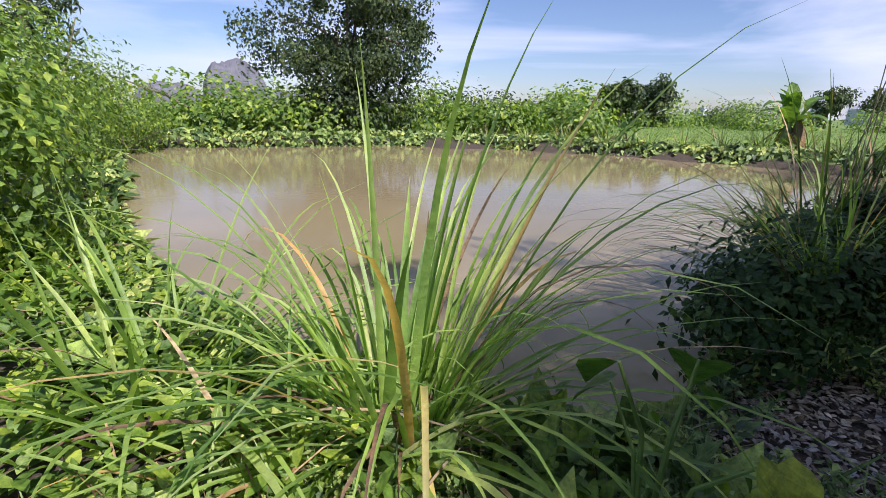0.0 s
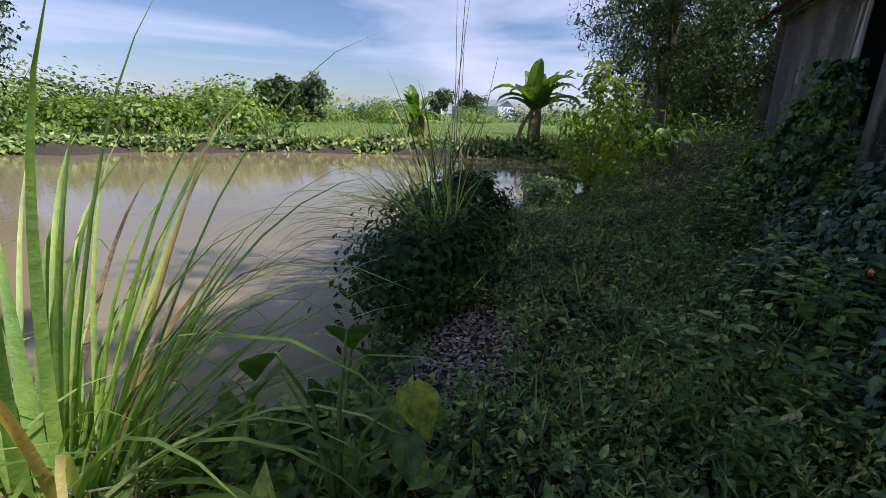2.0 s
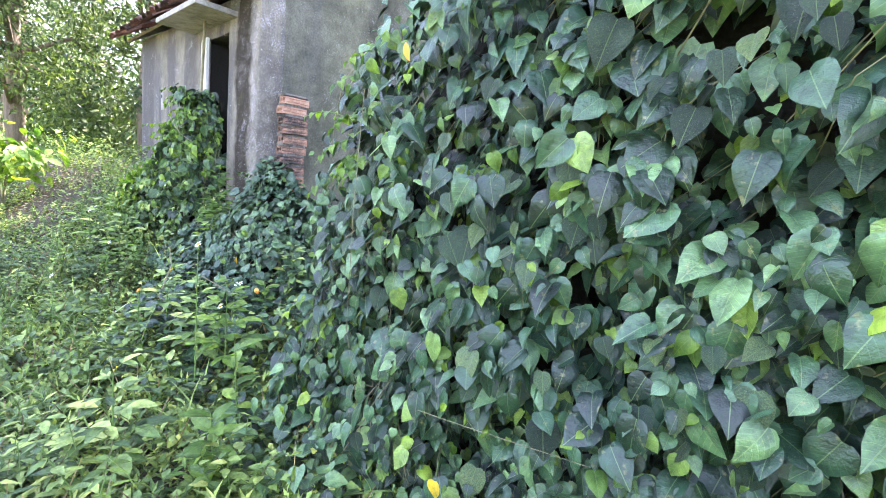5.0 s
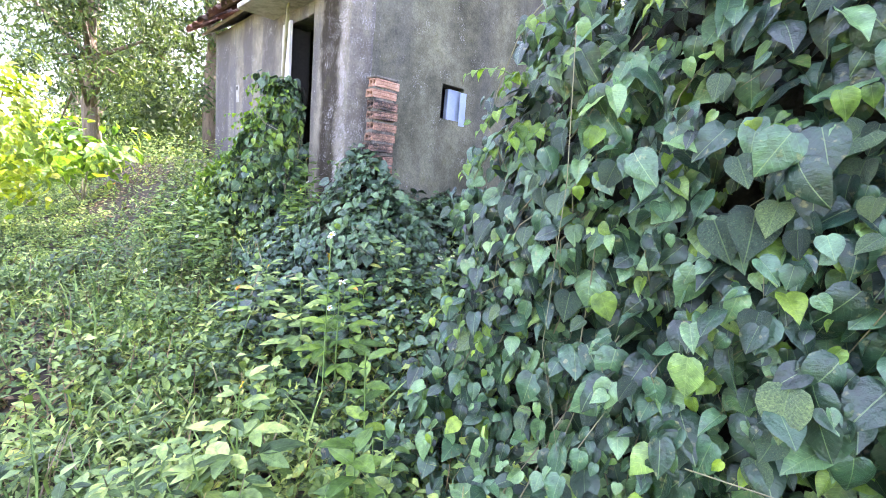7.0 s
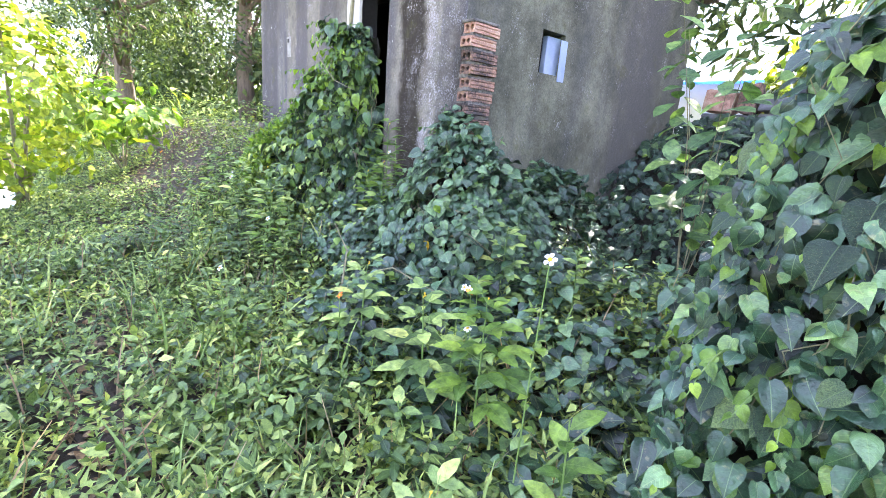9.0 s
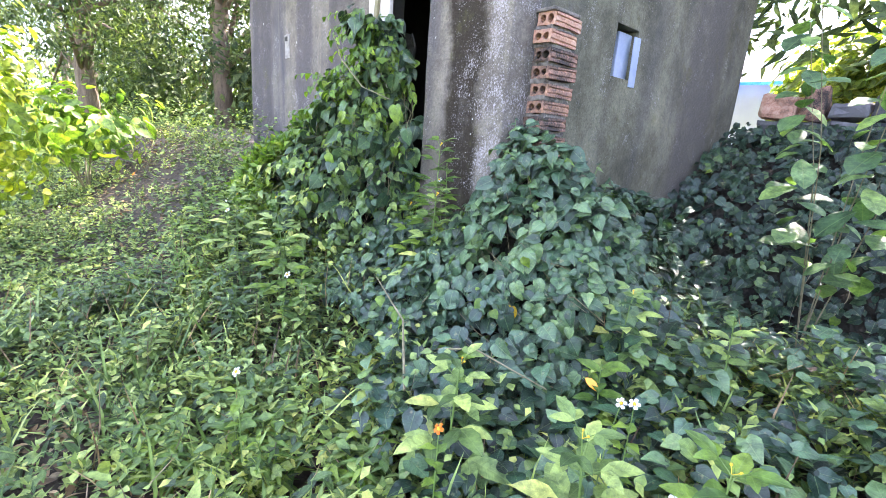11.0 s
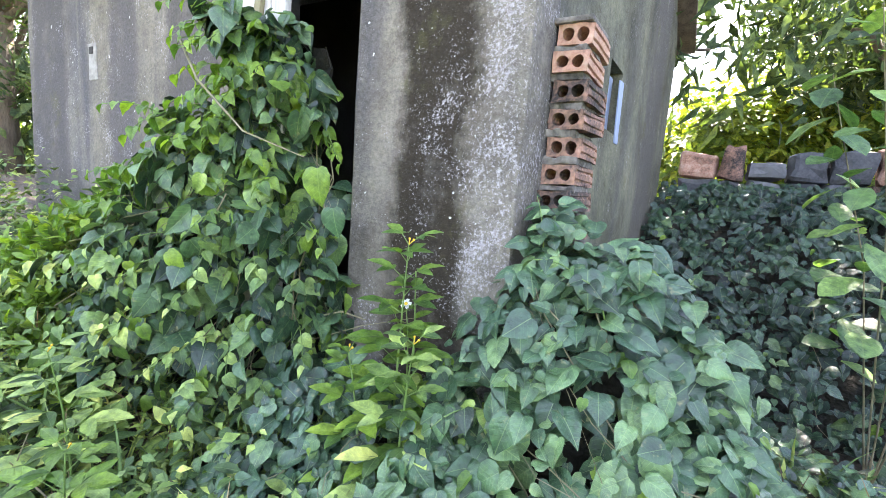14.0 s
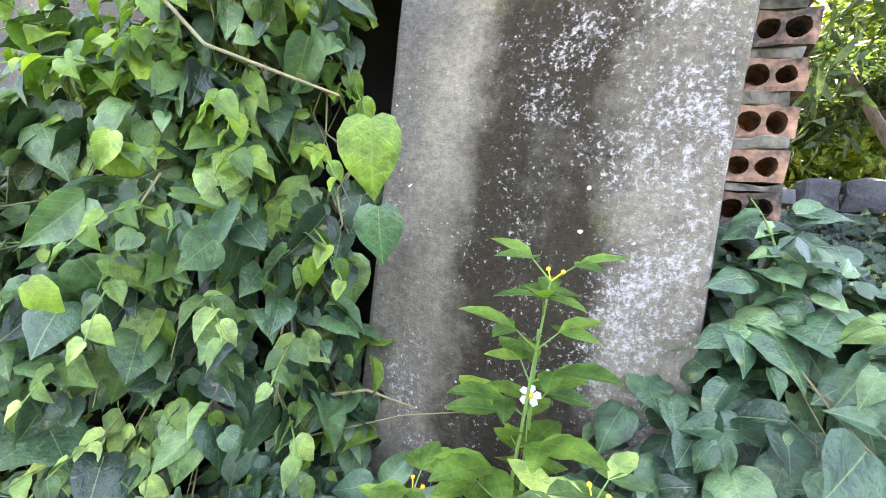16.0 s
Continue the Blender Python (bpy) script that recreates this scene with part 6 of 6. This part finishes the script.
def trail_litter():
    n = 2600
    x = RNG.uniform(-8.0, 1.6, n)
    y = trail_y(x) + RNG.normal(size=n) * (0.2 + 0.3 * smooth(-2.0, -4.5, x))
    z = land(x, y) + 0.012 + 0.03 * RNG.random(n)
    nn = unit(np.array([0, 0, 1.0]) + 0.45 * rand_unit(n))
    tip = rand_unit(n) * np.array([1, 1, 0.1])
    tip = unit(tip - nn * (tip * nn).sum(1, keepdims=True))
    me = cloud_mesh("dead_leaves", OVAL, np.stack([x, y, z], -1), tip, nn, 0.05 * (0.5 + 0.8 * RNG.random(n)))
    tagged(link_mesh("dead_leaves", me, M["dry"], kind="stuff"), "brown dead leaves on the trodden line", "leaf litter")


trail_litter()


def weed_clump(at, tall, mat, tmpl, size, stems):
    """A taller weed: several leaning stalks with leaves in turn along them."""
    top = thing("weed_clump", at, "knee-high leafy weed clump standing above the creepers", "weeds", "weed clumps")
    P, T, N, S = [], [], [], []
    for i in range(stems):
        a = i * 2.4 + random.uniform(-0.4, 0.4)
        r = random.uniform(0.05, 0.16)
        h = tall * random.uniform(0.65, 1.1)
        e = Vector((r * math.cos(a), r * math.sin(a), h))
        bm = bmesh.new()
        tube(bm, [(e.x * 0.2, e.y * 0.2, -0.04), (e.x * 0.45, e.y * 0.45, h * 0.55), tuple(e)], [0.0035, 0.0028, 0.0014], 5)
        part("stalk", bm, M["stem"] if i % 3 == 0 else M["greenstem"], top)
        for k in range(22):
            f = 0.12 + 0.88 * k / 21
            b = k * 2.4 + i
            P.append((e.x * f, e.y * f, h * f))
            T.append((math.cos(b), math.sin(b), random.uniform(-0.2, 0.6)))
            N.append((-0.3 * math.cos(b), -0.3 * math.sin(b) - 0.2, 1.0))
            S.append(size * random.uniform(0.6, 1.15) * (1.15 - 0.5 * f))
    link_mesh("leaves", cloud_mesh("leaves", tmpl, P, T, N, S), mat, top, kind="stuff")


for i in range(38):
    x = -1.9 + 4.5 * ((i * 0.618) % 1.0)
    y = -0.62 - 0.9 * random.random()
    kind = (("herb", OVAL, 0.085), ("young", LANCE, 0.11), ("herb_dark", OVAL, 0.09), ("herb", LANCE, 0.10))[i % 4]
    weed_clump((x, y, float(land(x, y))), random.uniform(0.22, 0.28) if -0.4 < x < 1.5 else random.uniform(0.28, 0.44), M[kind[0]], kind[1], kind[2], 5 + i % 3)


def three_leaved_weed(at, tall, lean, size, mats, label, flowers=2):
    """An upright weed: pairs of stalked leaves of three leaflets along a stem, buds at its head."""
    top = thing("three_leaved_weed", at, label, "weed", "three-leaved weeds")
    bm = bmesh.new()
    pts = [Vector((lean[0] * f * f, lean[1] * f * f, tall * f)) for f in (0, 0.3, 0.6, 0.85, 1.0)]
    tube(bm, [tuple(p) for p in pts], [0.004, 0.0036, 0.003, 0.0022, 0.0015], 6)
    part("stem", bm, M["greenstem"], top)
    P, T, N, S = [], [], [], []
    steps = int(tall / 0.05)
    for k in range(steps):
        f = 0.15 + 0.85 * k / (steps - 1)
        o = Vector((lean[0] * f * f, lean[1] * f * f, tall * f))
        for side in (0, math.pi):
            a = k * 1.35 + side + random.uniform(-0.3, 0.3)
            d = Vector((math.cos(a), math.sin(a), 0.35 + 0.5 * f)).normalized()
            L = size * (1.7 - 0.9 * f) * random.uniform(0.8, 1.15)
            e = o + d * L * 0.55
            bm = bmesh.new()
            tube(bm, [tuple(o), tuple(e)], [0.0014, 0.001], 4)
            part("leaf_stalk", bm, M["greenstem"], top)
            across = d.cross(Vector((0, 0, 1))).normalized()
            for w, sc in ((0, 1.0), (-0.9, 0.75), (0.9, 0.75)):
                P.append(tuple(e))
                T.append(tuple(d * (1 - 0.3 * abs(w)) + across * w + Vector((0, 0, -0.25))))
                N.append((-0.2 * d.x, -0.2 * d.y - 0.3, 1.0))
                S.append(L * sc)
    link_mesh("leaves", cloud_mesh("leaves", OVAL, P, T, N, S), mats, top, kind="stuff")
    for k in range(flowers):
        bm = bmesh.new()
        a = k * 2.1
        e = pts[-1] + Vector((0.014 * math.cos(a), 0.014 * math.sin(a), 0.014))
        tube(bm, [tuple(pts[-1]), tuple(e)], [0.0012, 0.001], 4)
        bmesh.ops.create_icosphere(bm, subdivisions=1, radius=0.0035, matrix=Matrix.Translation(e))
        part("bud", bm, M["pollen"], top, "small yellow bud")


for (x, y, z, h, lx, ly, sz, m) in ((-0.23, -0.17, -0.36, 0.76, 0.03, -0.02, 0.085, "young"), (-0.16, -0.24, -0.38, 0.56, 0.05, -0.03, 0.08, "herb"), (-0.29, -0.22, -0.38, 0.48, -0.04, -0.03, 0.075, "young"),
                                    (-1.02, -0.62, -0.42, 0.46, 0.02, -0.05, 0.085, "herb"), (-1.4, -0.75, -0.42, 0.42, 0.0, 0.0, 0.09, "herb"), (-0.7, -0.75, -0.5, 0.42, 0.03, 0.0, 0.085, "young"),
                                    (0.62, -0.78, -0.55, 0.36, 0.0, 0.02, 0.085, "herb"), (1.05, -0.75, -0.6, 0.40, -0.03, 0.0, 0.085, "herb"), (1.3, -0.7, -0.55, 0.42, 0.0, 0.0, 0.09, "young"),
                                    (1.72, -1.25, -0.65, 0.38, 0.02, 0.0, 0.085, "herb"), (0.75, -0.05, -0.45, 0.4, 0.03, -0.03, 0.08, "herb"), (-1.9, -0.8, -0.42, 0.42, 0.0, 0.0, 0.09, "young")):
    three_leaved_weed((x, y, z), h, (lx, ly), sz, M[m], "pale three-leaved weed standing before the shed wall" if y > -0.3 else "upright three-leaved weed among the creepers")
